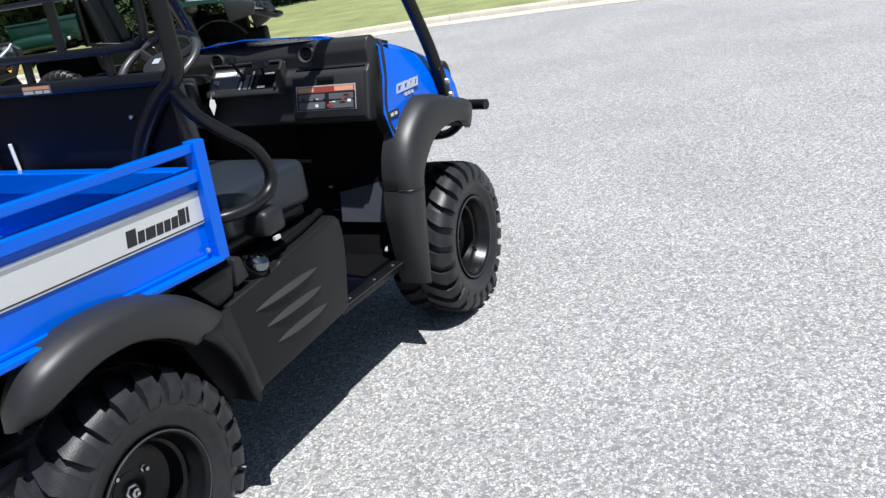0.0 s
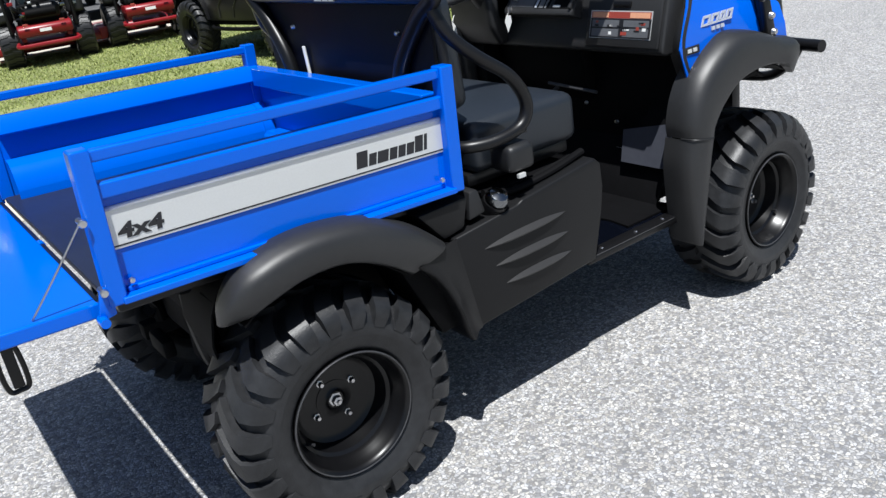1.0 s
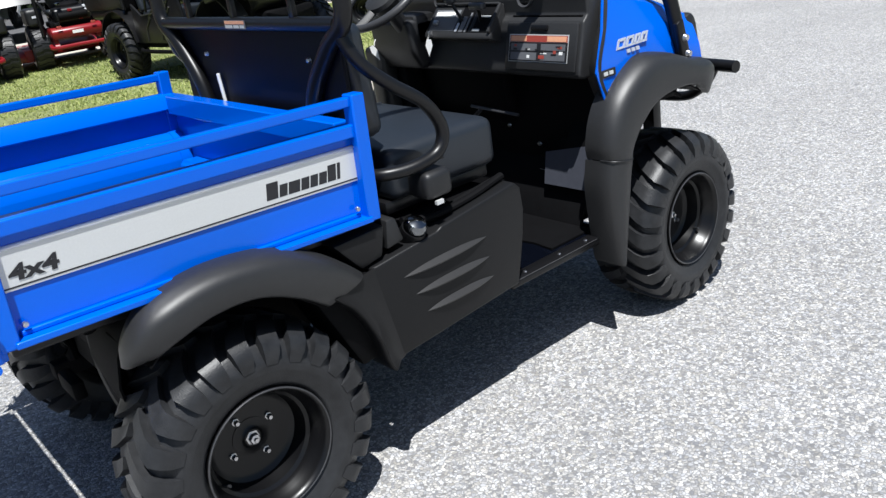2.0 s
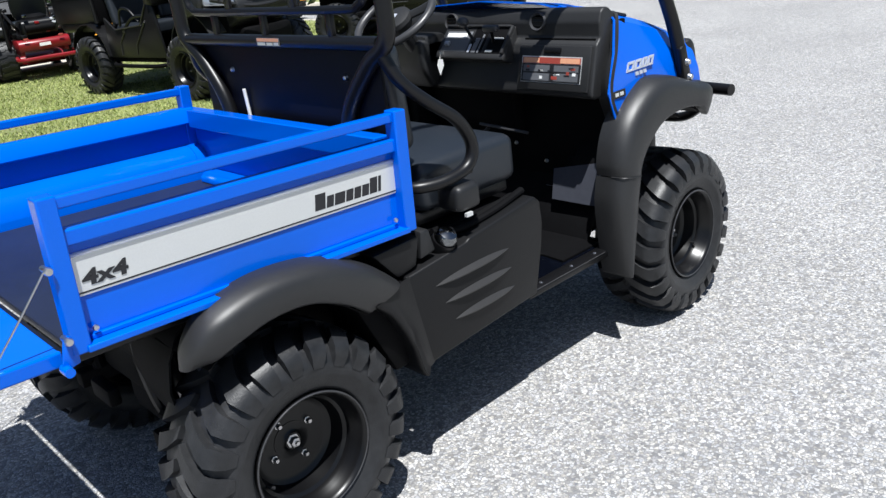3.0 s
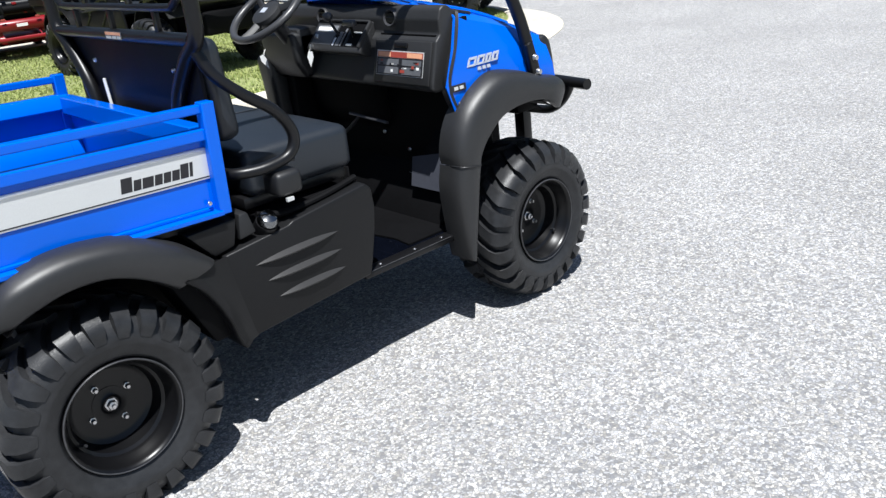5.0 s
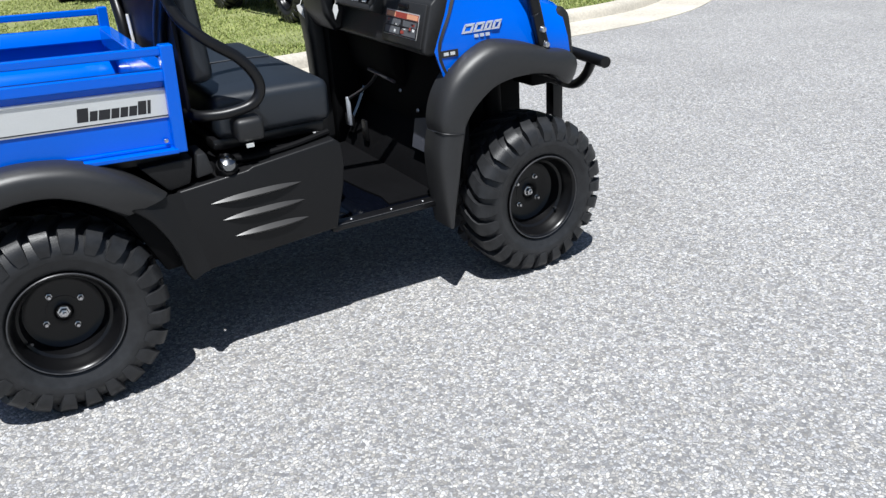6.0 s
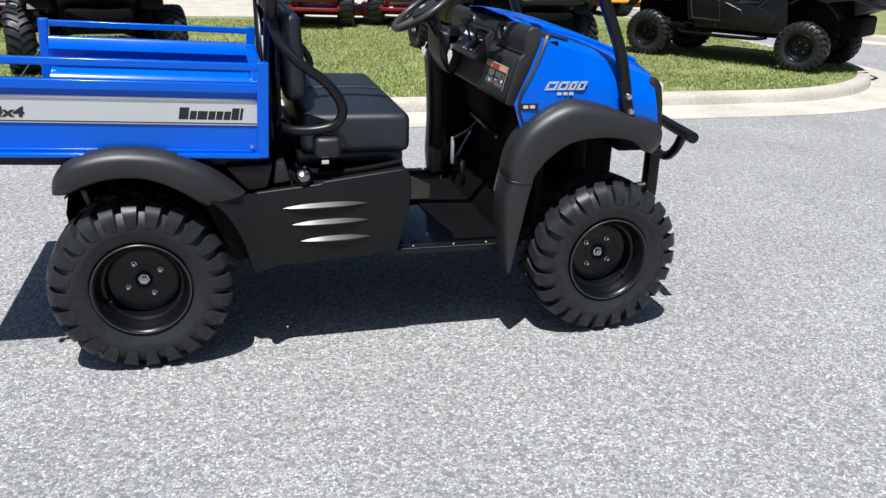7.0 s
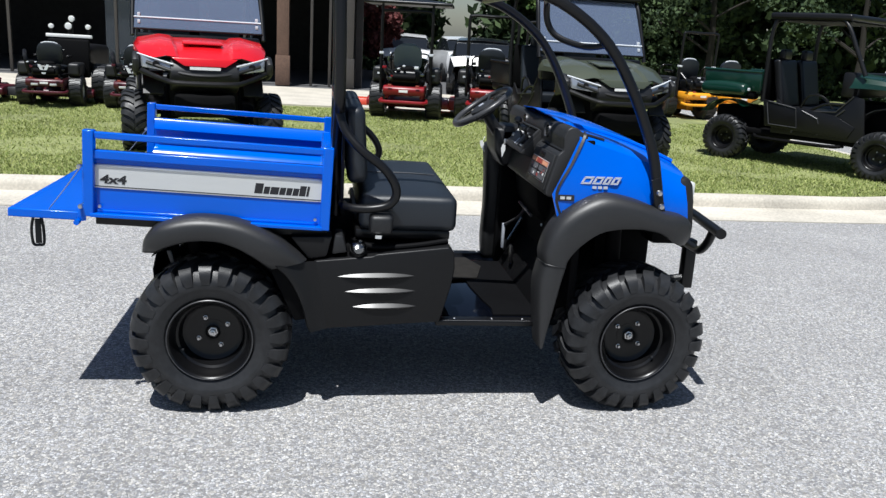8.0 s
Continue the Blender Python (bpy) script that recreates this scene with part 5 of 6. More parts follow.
    b = tube([(0.15 * math.cos(a), 0.15 * math.sin(a), 0) for a in [2 * math.pi * k / 20 for k in range(20)]], 0.014, 8, smooth=False, closed=True)
    part("steering_wheel", shifted(b, -0.92, 0.30, 1.12, 0, -40, 0), PLASTIC, v)
    if screen:
        ws = part("windscreen", grid_surface([[(-0.53, -0.685, 1.30), (-0.53, 0.685, 1.30)], [(-0.65, -0.675, 1.56), (-0.65, 0.675, 1.56)], [(-0.84, -0.655, 1.95), (-0.84, 0.655, 1.95)]], 0.006), SCREEN, v, "clear acrylic windscreen")
        ws.visible_shadow = False
        for pts in (((-0.525, -0.69, 1.295), (-0.525, 0.69, 1.295)), ((-0.585, -0.68, 1.42), (-0.585, 0.68, 1.42))):
            part("screen_strip", tube(pts, 0.010, 8, smooth=False), SCREEN_EDGE if pts[0][2] > 1.4 else BLACK, ws)
        for s in (-1, 1):
            for z in (1.45, 1.37):
                part("screen_clamp", box(-0.585 + (z - 1.42) * -0.45 - 0.02, -0.57 + (z - 1.42) * -0.45, s * 0.63 - 0.015, s * 0.63 + 0.015, z - 0.02, z + 0.02, 0.004), SCREEN_EDGE, ws)
    # cargo box with a rounded lower skirt
    z0, z1, x0 = (0.92, 1.17, -2.58) if low else (0.80, 1.10, -2.72)
    for q in (-1, 1):
        part("box_side", prism([(x0, z0), (-1.80, z0), (-1.80, z1), (x0 - 0.03, z1)], q * 0.62 - 0.012, q * 0.62 + 0.012, bevel=0.01), bed_paint, v)
        part("box_rim", tube([(x0 - 0.03, q * 0.625, z1), (-1.80, q * 0.625, z1)], 0.018, 8, smooth=False), bed_paint, v)
        part("box_skirt", shifted(cushion(x0 + 0.04, -1.86, -0.07, 0.07, z0 - 0.11, z0 + 0.03, 0.0, 0.05), 0, q * 0.55, 0), DARK if low else bed_paint, v)
        part("door_edge", tube([(-0.62, q * 0.665, 0.97), (-0.80, q * 0.665, 0.765), (-1.33, q * 0.665, 0.725)], 0.008, 6, smooth=False), GLOSS, v)
        part("door_crease", tube([(-0.70, q * 0.663, 0.80), (-0.95, q * 0.663, 0.56), (-0.98, q * 0.663, 0.46)], 0.010, 6, smooth=False), GLOSS, v)
        part("door_crease", tube([(-1.15, q * 0.663, 0.70), (-1.28, q * 0.663, 0.58), (-1.30, q * 0.663, 0.45)], 0.010, 6, smooth=False), GLOSS, v)
        part("grab_bar", tube([(-0.85, q * 0.64, 0.80), (-0.98, q * 0.66, 0.93), (-1.15, q * 0.66, 0.93), (-1.25, q * 0.64, 0.76)], 0.014, 8), BLACK, v)
        part("head_rest", shifted(cushion(-0.04, 0.04, -0.11, 0.11, 0.0, 0.14, 0.0, 0.03), -1.69, q * 0.30, 1.34), VINYL, v)
        part("belt_anchor", box(-1.70, -1.66, q * 0.50 - 0.02, q * 0.50 + 0.02, 1.28, 1.32, 0.006), WHITE, v)
    part("box_front", box(-1.83, -1.80, -0.60, 0.60, z0, z1 + 0.02, 0.01), bed_paint, v)
    part("box_tail", box(x0 - 0.03, x0, -0.60, 0.60, z0, z1, 0.01), bed_paint, v)
    part("box_floor", box(x0, -1.81, -0.59, 0.59, z0 - 0.03, z0, 0.004), bed_paint, v)
    part("cab_screen", box(-1.80, -1.775, -0.60, 0.60, 0.80, 1.35, 0.008), DARK, v)
    if low:
        # cab and cargo box sit further forward over the axles; bulged fender tops, outlined doors
        for q in (-1, 1):
            part("fender_cap", shifted(cushion(-0.34, 0.30, -0.09, 0.09, 0.0, 0.15, 0.03, 0.06), -2.25, q * 0.66, 0.85), bed_paint, v, "rounded dark green fender top")
            part("cap_lamp", box(-1.93, -1.905, q * 0.70 - 0.02, q * 0.70 + 0.02, 0.92, 0.96, 0.006), SCREEN_EDGE, v)
            part("lower_door", prism([(-0.80, 0.72), (-1.30, 0.78), (-1.72, 0.84), (-1.66, 0.50), (-0.62, 0.46), (-0.55, 0.60)], q * 0.668 - 0.008, q * 0.668 + 0.008, bevel=0.006), BLACK, v)
            part("door_seam", tube([(-1.64, q * 0.680, 0.82), (-1.28, q * 0.680, 0.76), (-1.24, q * 0.680, 0.52), (-1.60, q * 0.680, 0.53), (-1.66, q * 0.680, 0.80)], 0.007, 6, smooth=False), RIMEDGE, v)
            part("door_seam", tube([(-1.20, q * 0.680, 0.74), (-1.00, q * 0.680, 0.66), (-0.98, q * 0.680, 0.60)], 0.007, 6, smooth=False), RIMEDGE, v)
            part("lamp_dot", shifted(lathe([(0.001, 0.0), (0.030, 0.0), (0.026, 0.02), (0.001, 0.025)], 12, axis="x"), -0.02, q * 0.66, 1.11), SCREEN_EDGE, v)
        still = ("wheel", "suspension_arm", "rear_arm", "front_fender", "rear_fender", "engine_block", "front_frame", "front_spring", "floor_pan", "nerf_bar", "lower_face")
        for c in v.children:
            kind = c.name.split(".")[0]
            if kind not in still:
                nose = kind in ("bonnet", "face", "grille_lip", "bumper", "headlight", "cheek", "lamp_brow", "lamp_dot", "cowl")
                c.matrix_basis = Matrix.Translation((0.12 if nose else 0.25, 0, 0)) @ c.matrix_basis
            if kind in ("seat", "seat_back", "head_rest"):
                c.data.materials[0] = BLACK
    return v


def heading(x, y, degrees_in):
    """Front axle at x, y; facing the lane, turned to the front of the blue vehicle by so many degrees."""
    return pose(x, y, LAWN_Z - 0.03, 0, 0, -90 + degrees_in)


side_by_side("red and black off-road vehicle with a windscreen, parked on grass", heading(-0.97, 6.25, 11) @ Matrix.Diagonal((1.1, 1.1, 1.06, 1)), RED, True, BLACK, track=0.69)
side_by_side("olive green off-road vehicle with a windscreen, parked on grass", heading(3.98, 6.30, 6) @ Matrix.Scale(1.06, 4), OLIVE, True, BLACK, track=0.63)
side_by_side("dark green off-road vehicle with black roof and cargo box, on grass", heading(8.02, 6.12, 34) @ Matrix.Diagonal((1.11, 1.07, 1.07, 1)), GREEN, False, GREEN, mark=False, low=0.11, tyre=0.89)


def small_tyre(r, w):
    prof = [(r * 0.5, -w * 0.42), (r * 0.62, -w * 0.5), (r * 0.9, -w * 0.48), (r, -w * 0.36), (r, w * 0.36), (r * 0.9, w * 0.48), (r * 0.62, w * 0.5), (r * 0.5, w * 0.42)]
    bm = lathe(prof, 36, closed=True)
    for k in range(24):
        a = 2 * math.pi * k / 24
        for s in (-1, 1):
            c0, c1 = a + s * 0.03 - 0.05, a + s * 0.03 + 0.05
            hexa(bm, [(r * 0.98 * math.cos(c0), s * 0.0, r * 0.98 * math.sin(c0)), (r * 0.98 * math.cos(c1), 0.0, r * 0.98 * math.sin(c1)), (r * 0.98 * math.cos(c1 + 0.05), s * w * 0.4, r * 0.98 * math.sin(c1 + 0.05)), (r * 0.98 * math.cos(c0 + 0.05), s * w * 0.4, r * 0.98 * math.sin(c0 + 0.05)),
                      (r * 1.03 * math.cos(c0), s * 0.0, r * 1.03 * math.sin(c0)), (r * 1.03 * math.cos(c1), 0.0, r * 1.03 * math.sin(c1)), (r * 1.03 * math.cos(c1 + 0.05), s * w * 0.4, r * 1.03 * math.sin(c1 + 0.05)), (r * 1.03 * math.cos(c0 + 0.05), s * w * 0.4, r * 1.03 * math.sin(c0 + 0.05))])
    return bm


def mower(label, m, paint, hub_paint, seat_paint, hoop=True, canopy=False, trim=False):
    """A zero-turn ride-on mower; origin on the ground below the rear axle, facing +x."""
    v = thing("ride_on_mower", label, "ride-on mower", m, "parked machines")
    R0 = 0.30
    for s in (-1, 1):
        t = part("rear_tyre", small_tyre(R0, 0.26), RUBBER, v)
        t.matrix_basis = pose(0, s * 0.46, R0)
        h = part("rear_hub", lathe([(0.001, -0.05), (0.05, -0.05), (0.13, -0.08), (0.155, -0.10), (0.155, 0.10), (0.001, 0.10)], 24), hub_paint, t)
        h.matrix_basis = pose(0, 0, 0, 0, 0, 0 if s < 0 else 180)
        c = part("caster_tyre", small_tyre(0.15, 0.12), RUBBER, v)
        c.matrix_basis = pose(1.30, s * 0.36, 0.15)
        part("caster_hub", lathe([(0.001, -0.05), (0.075, -0.05), (0.075, 0.05), (0.001, 0.05)], 16), hub_paint, c)
        part("caster_fork", tube([(1.30, s * 0.28, 0.15), (1.28, s * 0.28, 0.34), (1.18, s * 0.33, 0.38)], 0.02, 8), paint, v)
        part("frame_rail", box(-0.45, 1.22, s * 0.28 - 0.03, s * 0.28 + 0.03, 0.34, 0.40, 0.008), paint, v)
        part("fuel_tank", cushion(-0.20, 0.42, s * 0.44 - 0.11, s * 0.44 + 0.11, 0.58, 0.82, 0.01, 0.05), PLASTIC, v)
        part("control_lever", tube([(0.55, s * 0.30, 0.55), (0.56, s * 0.33, 0.85), (0.50, s * 0.30, 1.02), (0.48, s * 0.10, 1.04)], 0.014, 8), BLACK, v)
        part("arm_rest", cushion(0.10, 0.40, s * 0.29 - 0.03, s * 0.29 + 0.03, 0.90, 0.95, 0.0, 0.015), BLACK, v)
        if hoop:
            part("safety_hoop", tube([(-0.28, s * 0.40, 0.45), (-0.30, s * 0.40, 1.10), (-0.32, s * 0.40, 1.62), (-0.32, s * 0.34, 1.70), (-0.32, 0.0, 1.70)], 0.026, 10), BLACK, v)
    part("cutting_deck", prism([(0.30, 0.14), (1.12, 0.14), (1.12, 0.26), (1.02, 0.30), (0.40, 0.30), (0.30, 0.26)], -0.70, 0.70, bevel=0.03), paint, v)
    part("deck_chute", prism([(0.50, 0.12), (0.92, 0.12), (0.88, 0.28), (0.54, 0.28)], -0.92, -0.68, bevel=0.02), CHUTE if hoop else PLASTIC, v)
    if hoop:
        part("deck_chute", prism([(0.50, 0.12), (0.92, 0.12), (0.88, 0.24), (0.54, 0.24)], 0.68, 0.95, bevel=0.02), CHUTE, v, "orange-red discharge chute")
        for q in (-1, 1):
            part("decal", box(-0.205, -0.200, q * 0.44 - 0.03, q * 0.44 + 0.03, 0.70, 0.73, 0.0), SCREEN_EDGE, v)
            part("hose", tube([(-0.30, q * 0.20, 0.62), (-0.45, q * 0.30, 0.75), (-0.30, q * 0.36, 0.90)], 0.02, 8), BLACK, v)
            part("bright_clamp", box(-0.33, -0.25, q * 0.40 - 0.035, q * 0.40 + 0.035, 1.02, 1.06, 0.006), SCREEN_EDGE, v)
    part("engine_deck", prism([(-0.60, 0.40), (0.05, 0.40), (0.05, 0.54), (-0.56, 0.55), (-0.62, 0.50)], -0.33, 0.33, bevel=0.025), paint, v)
    part("engine_base", box(-0.50, 0.05, -0.30, 0.30, 0.55, 0.62, 0.01), DARK, v)
    rf = random.Random(len(label))
    for k in range(12):
        y, z, w = rf.uniform(-0.34, 0.34), rf.uniform(0.56, 0.86), rf.uniform(0.012, 0.035)
        part("fitting", box(-0.60 + rf.uniform(0, 0.06), -0.50, y - w, y + w, z - w * 0.6, z + w * 0.6, 0.004), (SCREEN_EDGE, BLACK, CAPSTEEL, BLACK, paint)[k % 5], v)
    part("rear_guard", tube([(-0.45, -0.36, 0.32), (-0.66, -0.34, 0.30), (-0.68, 0.0, 0.30), (-0.66, 0.34, 0.30), (-0.45, 0.36, 0.32)], 0.028, 8), paint, v)
    eng = part("engine", cushion(-0.52, -0.10, -0.24, 0.24, 0.58, 0.78, 0.02, 0.05), BLACK, v)
    part("engine_shroud", lathe([(0.001, 0.86), (0.10, 0.855), (0.15, 0.82), (0.16, 0.76), (0.001, 0.76)], 24, axis="z"), DARK, eng).location = (-0.32, 0, 0)
    part("maker_plate", box(-0.648, -0.640, -0.07, 0.07, 0.45, 0.49, 0.0), WHITE, v, "pale maker's plate")
    for y in (-0.22, 0.22):
        part("tail_reflector", box(-0.640, -0.628, y - 0.03, y + 0.03, 0.54, 0.57, 0.003), REDINK, v)
    part("muffler", tube([(-0.56, -0.18, 0.68), (-0.56, 0.18, 0.68)], 0.055, 14, smooth=False), DARK, v)
    part("seat", cushion(0.05, 0.50, -0.22, 0.22, 0.64, 0.75, 0.015, 0.04), seat_paint, v)
    b = bmesh.new()
    merge(b, prism([(0.23 * math.copysign(abs(math.cos(a)) ** 0.6, math.cos(a)), 0.20 + 0.22 * math.copysign(abs(math.sin(a)) ** 0.6, math.sin(a))) for a in [2 * math.pi * k / 24 for k in range(24)]], -0.045, 0.045, bevel=0.018), pose(0, 0, 0, 0, 0, 90))
    part("seat_back", shifted(b, 0.04, 0, 0.77, 0, -10, 0), seat_paint, v)
    part("seat_edge", tube([(-0.012, -0.20, 1.090), (-0.035, -0.12, 1.175), (-0.038, 0.0, 1.192), (-0.035, 0.12, 1.175), (-0.012, 0.20, 1.090)], 0.012, 8), SCREEN_EDGE if seat_paint is VINYL else seat_paint, v)
    part("foot_plate", box(0.62, 1.20, -0.30, 0.30, 0.38, 0.42, 0.01), BLACK, v)
    if trim:
        part("engine_badge", shifted(prism([(-0.10, 0.08), (-0.05, 0.08), (0.0, -0.02), (0.05, 0.08), (0.10, 0.08), (0.03, -0.09), (-0.03, -0.09)], -0.01, 0.01), -0.60, 0, 0.72, 0, 0, 90), SCREEN_EDGE, v, "pale engine guard")
        for y in (-0.16, 0.16):
            part("tail_lamp", box(-0.66, -0.63, y - 0.06, y + 0.06, 0.42, 0.46, 0.005), SILVER, v)
        part("bagger_pipe", tube([(-0.30, 0.30, 0.60), (-0.34, 0.36, 0.90), (-0.2, 0.40, 1.02)], 0.04, 10), BLACK, v)
    if canopy:
        part("canopy", shifted(cushion(-0.45, 0.55, -0.70, 0.70, 0.0, 0.05, 0.05, 0.02), 0.05, 0, 1.80), BLACK, v, "dark sun canopy")
        for q in (-1, 1):
            part("canopy_post", tube([(-0.32, q * 0.40, 1.60), (-0.32, q * 0.40, 1.81)], 0.022, 8, smooth=False), BLACK, v)
    return v


Z0 = LAWN_Z - 0.03
mower("red zero-turn mower with grey seat and dark canopy on grass", pose(1.92, 11.35, Z0, 0, 0, 80) @ Matrix.Scale(1.1, 4), MOWRED, WHITE, GREYSEAT, True, True)
mower("red zero-turn mower with black safety hoop on the grass", pose(3.50, 11.55, Z0, 0, 0, 80) @ Matrix.Scale(1.1, 4), MOWRED, WHITE, VINYL, True)
mower("dark maroon ride-on mower beside the workshop", pose(-4.02, 10.75, Z0, 0, 0, 95) @ Matrix.Scale(0.86, 4), MAROON, WHITE, VINYL, False, trim=True)
mower("dark maroon ride-on mower with white wheels by the workshop", pose(-2.66, 10.8, Z0, 0, 0, 92) @ Matrix.Scale(0.88, 4), MAROON, WHITE, VINYL, False, trim=True)
mower("black and maroon ride-on mower beside the workshop wall", pose(-5.45, 10.6, Z0, 0, 0, 88) @ Matrix.Scale(0.88, 4), MAROON, WHITE, VINYL, False, trim=True)
mower("orange zero-turn mower with a black seat on the grass", pose(8.6, 14.4, Z0, 0, 0, 100) @ Matrix.Scale(1.1, 4), YELLOW, BLACK, VINYL, True)
mower("orange zero-turn mower with black tyres parked on grass", pose(5.1, 13.9, Z0, 0, 0, 85) @ Matrix.Scale(1.1, 4), YELLOW, BLACK, VINYL, True)
mower("orange zero-turn mower beside its twin on the grass", pose(9.45, 14.1, Z0, 0, 0, 96) @ Matrix.Scale(1.1, 4), YELLOW, BLACK, VINYL, False)

# tall mower behind with a row of work lamps
lamp_mower = thing("tractor", "dark compact tractor with a row of white work lamps", "tractor", pose(-3.85, 11.75, Z0, 0, 0, 90) @ Matrix.Scale(1.12, 4), "parked machines")
part("bonnet", cushion(-0.40, 0.80, -0.28, 0.28, 0.45, 0.86, 0.03, 0.06), BLACK, lamp_mower)
part("lamp_bar", box(-0.46, -0.40, -0.33, 0.33, 0.98, 1.03, 0.008), WHITE, lamp_mower, "pale lamp bar")
part("tail_panel", box(-0.52, -0.44, -0.30, 0.30, 0.40, 0.96, 0.03), DARK, lamp_mower)
for y, z, r in ((-0.28, 1.15, 0.038), (0.0, 1.15, 0.052), (-0.05, 1.26, 0.045), (0.25, 1.14, 0.036)):
    part("work_lamp", shifted(lathe([(0.001, -0.05), (r * 0.9, -0.045), (r, -0.03), (r * 0.8, 0.03), (0.001, 0.05)], 16, axis="x"), -0.43, y, z), WHITE, lamp_mower)
    part("lamp_stay", tube([(-0.43, y, 1.02), (-0.43, y, z - r * 0.8)], 0.012, 6, smooth=False), BLACK, lamp_mower)
for sy in (-1, 1):
    t = part("tyre", small_tyre(0.30, 0.22), RUBBER, lamp_mower)
    t.matrix_basis = pose(-0.20, sy * 0.40, 0.30)
    t = part("tyre", small_tyre(0.22, 0.16), RUBBER, lamp_mower)
    t.matrix_basis = pose(0.75, sy * 0.36, 0.22)

# ---- workshop with open bays ----
BRICK = mat("brown_brick", (0.115, 0.070, 0.050), 0.9, vary=0.35, grain=25, bump=0.6, bump_scale=60)
# near-black wall colour: the dimness inside the bays is painted in
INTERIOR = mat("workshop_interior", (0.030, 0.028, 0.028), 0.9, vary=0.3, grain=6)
FRAME = mat("bronze_frame", (0.05, 0.045, 0.04), 0.45, vary=0.1)
flat_sheet("pavement", [(-20, 12.7), (6.8, 12.7), (6.8, 17.6), (-20, 17.6)], LAWN_Z, CONCRETE, "pale concrete walk before the workshop", "pavement", bottom=0.01)
TAR = mat("dark_asphalt", (0.085, 0.085, 0.088), 0.9, vary=0.25, grain=60, bump=0.4, bump_scale=150)
flat_sheet("driveway", [(-20, 17.61), (8.6, 17.61), (8.6, 31.0), (-20, 31.0)], LAWN_Z - 0.02, TAR, "dark asphalt drive before the open workshop bays", "driveway", bottom=0.01)
work = thing("workshop", "low brown brick workshop with dark open bays", "building", kind="structure")
FY = 18.2
for x0, x1 in ((-15.9, -15.5), (-0.78, -0.48), (0.95, 1.15)):
    part("pier", box(x0, x1, FY - 0.2, FY + 0.2, LAWN_Z, 4.1, 0.006), BRICK if x0 < 0 else FRAME, work, "brown brick pier" if x0 < 0 else "dark steel post")
    part("pier_base", box(x0 - 0.03, x1 + 0.03, FY - 0.23, FY + 0.23, LAWN_Z, LAWN_Z + 0.75, 0.01), FRAME if x0 > 0 else BRICK, work)
part("fascia", box(-16.1, 1.4, FY - 0.25, FY + 0.25, 4.1, 5.1, 0.01), BRICK, work)
part("roof", prism([(-16.5, 5.1), (1.7, 5.1), (1.7, 5.25), (-16.5, 5.25)], FY - 0.8, FY + 9.3, bevel=0.01), FRAME, work)
# inner walls in the darkened colour that carries the bays' shade
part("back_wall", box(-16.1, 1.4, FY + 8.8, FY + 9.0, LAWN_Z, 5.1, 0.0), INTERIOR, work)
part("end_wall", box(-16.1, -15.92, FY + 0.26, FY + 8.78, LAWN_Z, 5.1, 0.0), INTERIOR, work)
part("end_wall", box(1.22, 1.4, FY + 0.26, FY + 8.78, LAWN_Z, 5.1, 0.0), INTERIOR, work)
part("bay_floor", box(-15.9, 1.2, FY + 0.3, FY + 8.7, LAWN_Z - 0.02, LAWN_Z + 0.004, 0.0), TAR, work)
for x in (-14.3, -12.9, -9.6, -8.3, -7.2, -4.7, -3.9, -2.5, -1.6, 0.08, 0.55):
    part("bay_frame", box(x - 0.035, x + 0.035, FY + 0.02, FY + 0.09, LAWN_Z, 4.09, 0.006), FRAME, work)
for k, x in enumerate((-13.6, -9.0, -4.3, -2.05)):
    pane = part("window_pane", box(x - 0.65, x + 0.65, FY + 0.05, FY + 0.058, LAWN_Z + 0.02, 4.08, 0.0), glass_material("shop_glass", (0.03, 0.04, 0.05), 0.03, 0.55) if k == 0 else bpy.data.materials["shop_glass"], work)
    pane.visible_shadow = False


# ---- trees and parked cars behind ----
BARK = mat("bark", (0.018, 0.015, 0.012), 0.95, vary=0.4, grain=20, bump=1.0, bump_scale=40)
LEAF = leaf_material("leaves", (0.018, 0.044, 0.012), (0.10, 0.155, 0.040))
LEAF_DARK = leaf_material("dark_leaves", (0.018, 0.032, 0.016), (0.056, 0.084, 0.034))


def leaf_cloud(name, centres, per, size, material, parent, seed):
    """Many small leaf cards scattered round clump centres, in one mesh."""
    rg = np.random.default_rng(seed)
    cen = np.repeat(np.array([c[:3] for c in centres]), per, 0)
    rad = np.repeat(np.array([c[3] for c in centres]), per)
    n = len(cen)
    d = rg.normal(size=(n, 3))
    d /= np.linalg.norm(d, axis=1)[:, None]
    p = cen + d * (rad * rg.random(n) ** 0.45)[:, None] * np.array([1, 1, 0.75])
    u = rg.normal(size=(n, 3))
    u /= np.linalg.norm(u, axis=1)[:, None]
    w = np.cross(u, rg.normal(size=(n, 3)))
    w /= np.linalg.norm(w, axis=1)[:, None]
    s = (size * rg.uniform(0.6, 1.4, n))[:, None]
    quad = np.stack([p - u * s, p + w * s * 0.55, p + u * s, p - w * s * 0.55], 1)
    me = bpy.data.meshes.new(name)
    me.from_pydata(quad.reshape(-1, 3).tolist(), [], np.arange(4 * n).reshape(-1, 4).tolist())
    me.materials.append(material)
    ob = new(name, me)
    ob.parent = parent
    return ob


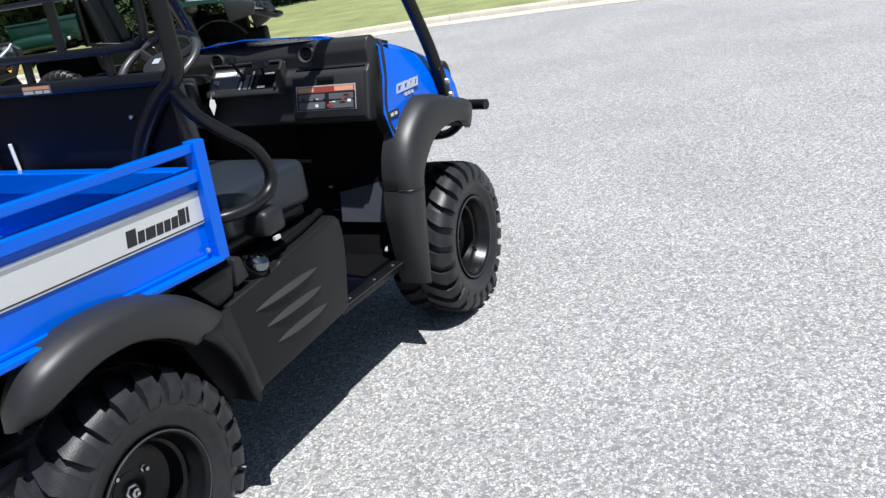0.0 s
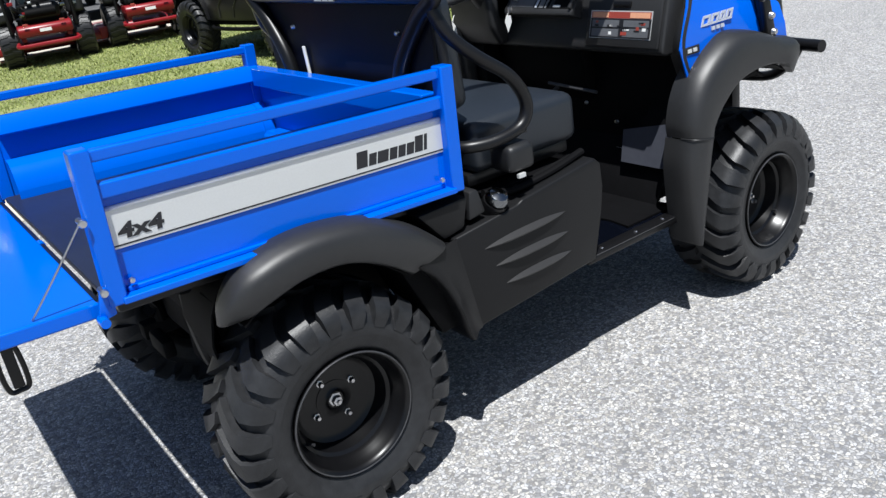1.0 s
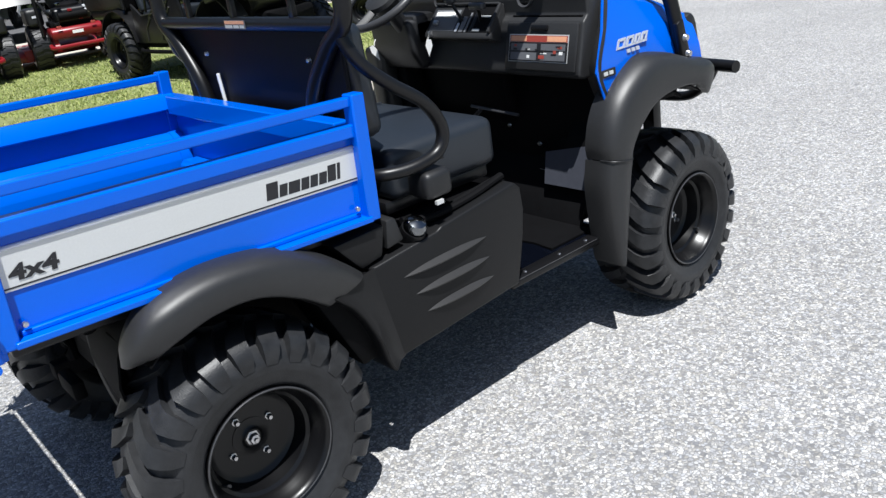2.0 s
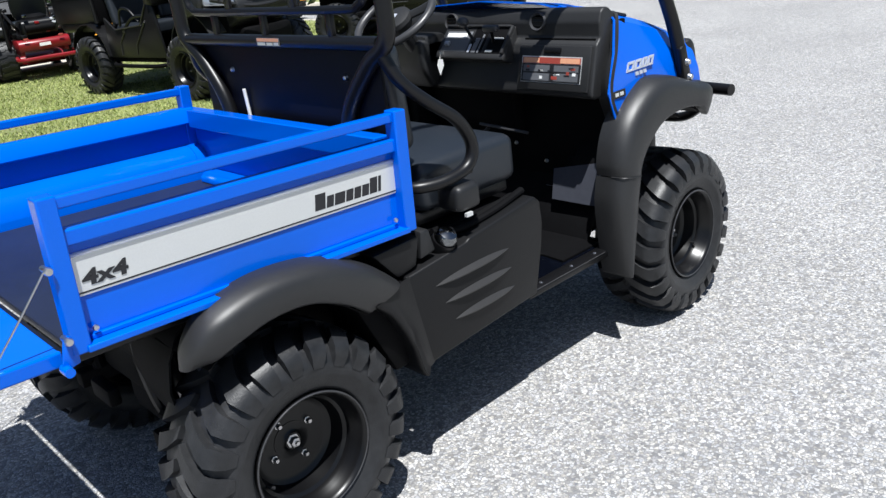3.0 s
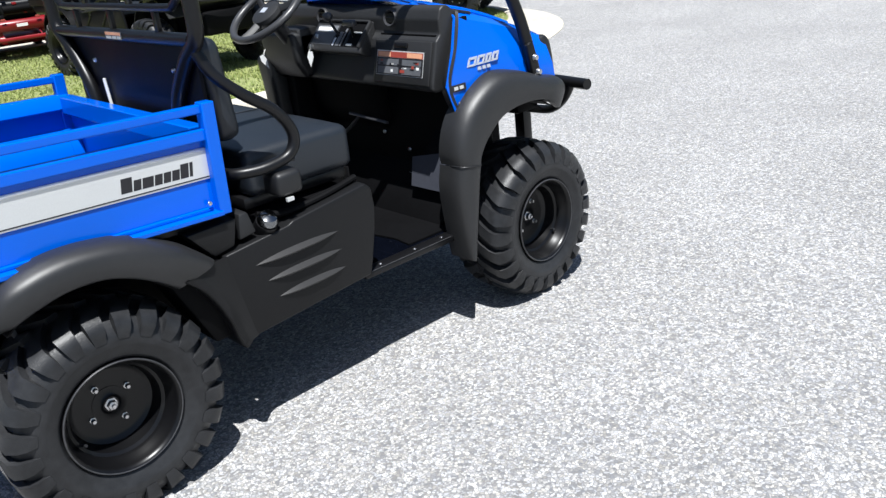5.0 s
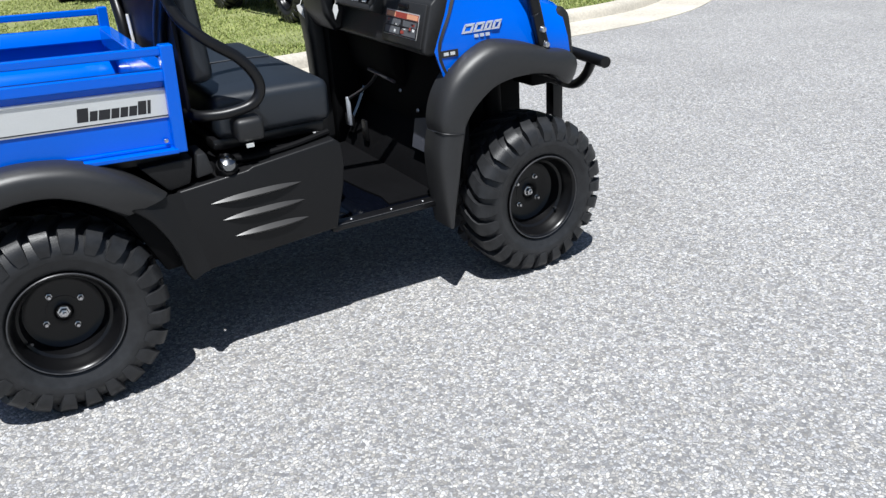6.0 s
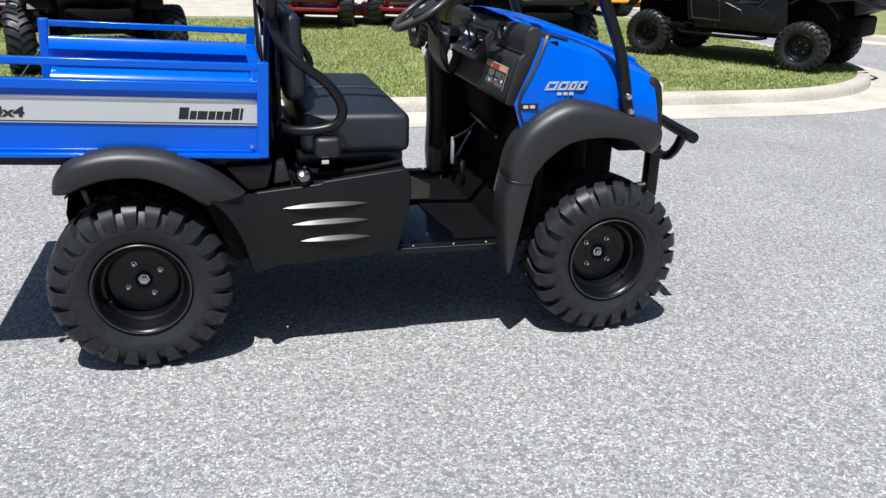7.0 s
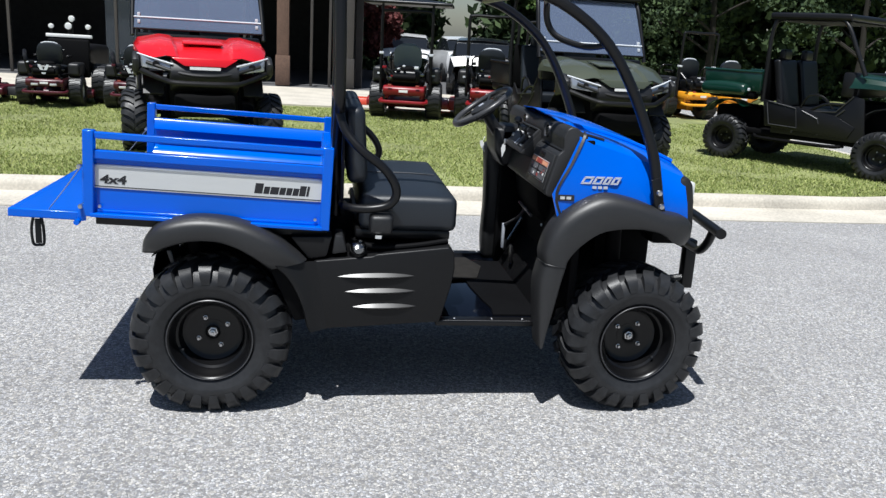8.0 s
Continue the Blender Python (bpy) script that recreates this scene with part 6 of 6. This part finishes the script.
def tree(label, x, y, h, seed, material):
    rg = random.Random(seed)
    t = thing("tree", label, "tree", pose(x, y, 0.1), "trees behind the car park")
    b = bmesh.new()
    trunk = [(0, 0, 0), (0.05, 0.03, h * 0.2), (-0.04, 0.06, h * 0.45), (0.05, 0, h * 0.8)]
    path = smooth_path(trunk, 5)
    r0 = h * 0.018
    for i in range(len(path) - 1):
        tube([path[i], path[i + 1]], r0 * (1 - 0.8 * i / len(path)), 10, smooth=False, bm=b)
    clumps = []
    for k in range(13):
        a, z = rg.uniform(0, 6.28), h * rg.uniform(0.16, 0.8)
        L2 = h * rg.uniform(0.16, 0.34) * (1.15 - z / h)
        end = Vector((math.cos(a) * L2, math.sin(a) * L2, z + L2 * 0.5))
        tube([(0, 0, z), end * 0.5 + Vector((0, 0, z * 0.5 + 0.1)), end], r0 * 0.28, 6, 3, bm=b)
        for j in range(3):
            clumps.append((end.x * rg.uniform(0.6, 1.15), end.y * rg.uniform(0.6, 1.15), end.z + rg.uniform(-0.5, 0.5), h * rg.uniform(0.07, 0.13)))
    clumps += [(rg.uniform(-0.6, 0.6), rg.uniform(-0.6, 0.6), h * rg.uniform(0.7, 1.0), h * 0.11) for _ in range(5)]
    part("trunk", b, BARK, t)
    leaf_cloud("crown", clumps, 150, 0.10, material, t, seed)
    return t


for k, (x, y, h) in enumerate(((2.9, 28, 7.5), (9.8, 31, 9), (9.9, 27.5, 8), (0.5, 30, 8), (14, 25, 8.5), (18.5, 23, 8), (23, 21.5, 9), (28, 19, 8.5), (33, 15, 9))):
    tree("broad leafy green tree behind the car park", x, y, h, 20 + k, LEAF if k % 3 and k < 4 else LEAF_DARK)
rg = random.Random(9)
clumps = [(x, 33 - 0.00 * x + rg.uniform(-2, 5) - max(0, x - 6) * 0.42, 9.5 * rg.random() ** 1.4, rg.uniform(0.7, 1.5)) for x in [rg.uniform(-16, 50) for _ in range(1900)]]
# a gap where the sky shows between the trees
clumps = [c for c in clumps if abs(c[0] - 0.4 - 0.153 * (c[1] + 4.1)) > 0.45 + 0.8 * c[3] or c[2] < 0.5]
RED_LEAF = leaf_material("red_leaves", (0.045, 0.012, 0.012), (0.15, 0.050, 0.046))
tree("small red-leaved tree beside the workshop", 2.15, 23.2, 2.3, 41, RED_LEAF)
woods = leaf_cloud("woods", clumps, 110, 0.25, LEAF_DARK, None, 4)
tagged(woods, "dense dark green woodland edge behind the yard", "woods", kind="stuff")
low = [(x, 30 + rg.uniform(-1, 1) - max(0, x - 6) * 0.42, rg.uniform(0.1, 1.2), rg.uniform(0.35, 0.7)) for x in [rg.uniform(-10, 46) for _ in range(260)]]
tagged(leaf_cloud("undergrowth", low, 90, 0.08, LEAF_DARK, None, 6), "green undergrowth below the woodland edge", "bushes", kind="stuff")

CARGLASS = mat("dark_car_glass", (0.010, 0.012, 0.015), 0.06, vary=0.05)
CARDARK = mat("dark_car_paint", (0.012, 0.014, 0.018), 0.25, vary=0.04, coat=0.5)
CARWHITE = mat("white_car_paint", (0.72, 0.73, 0.74), 0.25, vary=0.04, coat=0.5)


def parked_car(label, m, paint):
    c = thing("parked_car", label, "car", m, "cars in the yard")
    half = []
    for x, zb, zt, w in ((-2.15, 0.45, 0.75, 0.70), (-2.0, 0.30, 0.98, 0.82), (-1.1, 0.25, 1.02, 0.88), (0.6, 0.25, 0.98, 0.88), (1.6, 0.28, 0.86, 0.84), (2.1, 0.40, 0.68, 0.70)):
        half.append([(x, w * 0.9, zb), (x, w, (zb + zt) / 2), (x, w * 0.95, zt), (x, w * 0.5, zt + 0.04), (x, 0, zt + 0.05)])
    part("body", grid_surface(mirror_rows(half), 0.01), paint, c)
    half = [[(x, w, 0.98), (x * 0.9 - 0.02, w * 0.86, z), (x * 0.9, 0, z + 0.03)] for x, w, z in ((-1.75, 0.78, 1.0), (-1.25, 0.80, 1.38), (0.0, 0.82, 1.44), (0.45, 0.80, 1.34), (1.05, 0.80, 1.0))]
    cabin = part("cabin", grid_surface(mirror_rows(half), 0.01), CARGLASS, c)
    half = [[(x, 0.70, z - 0.06), (x, 0.64, z), (x, 0, z + 0.03)] for x, z in ((-1.20, 1.395), (-0.6, 1.445), (0.0, 1.465), (0.36, 1.415))]
    part("roof_panel", grid_surface(mirror_rows(half), 0.02), paint, cabin)
    for x in (-1.35, 1.35):
        for s in (-1, 1):
            t = part("tyre", small_tyre(0.31, 0.2), RUBBER, c)
            t.matrix_basis = pose(x, s * 0.78, 0.31)
    return c


parked_car("white parked car seen beyond the mowers", pose(3.15, 25.0, 0.145, 0, 0, 84), CARWHITE)
parked_car("white car parked below the trees beyond the mowers", pose(5.05, 25.3, 0.145, 0, 0, 92), CARWHITE)
parked_car("dark parked car in the yard behind the lawn", pose(4.75, 19.2, 0.145, 0, 0, 78), CARDARK)
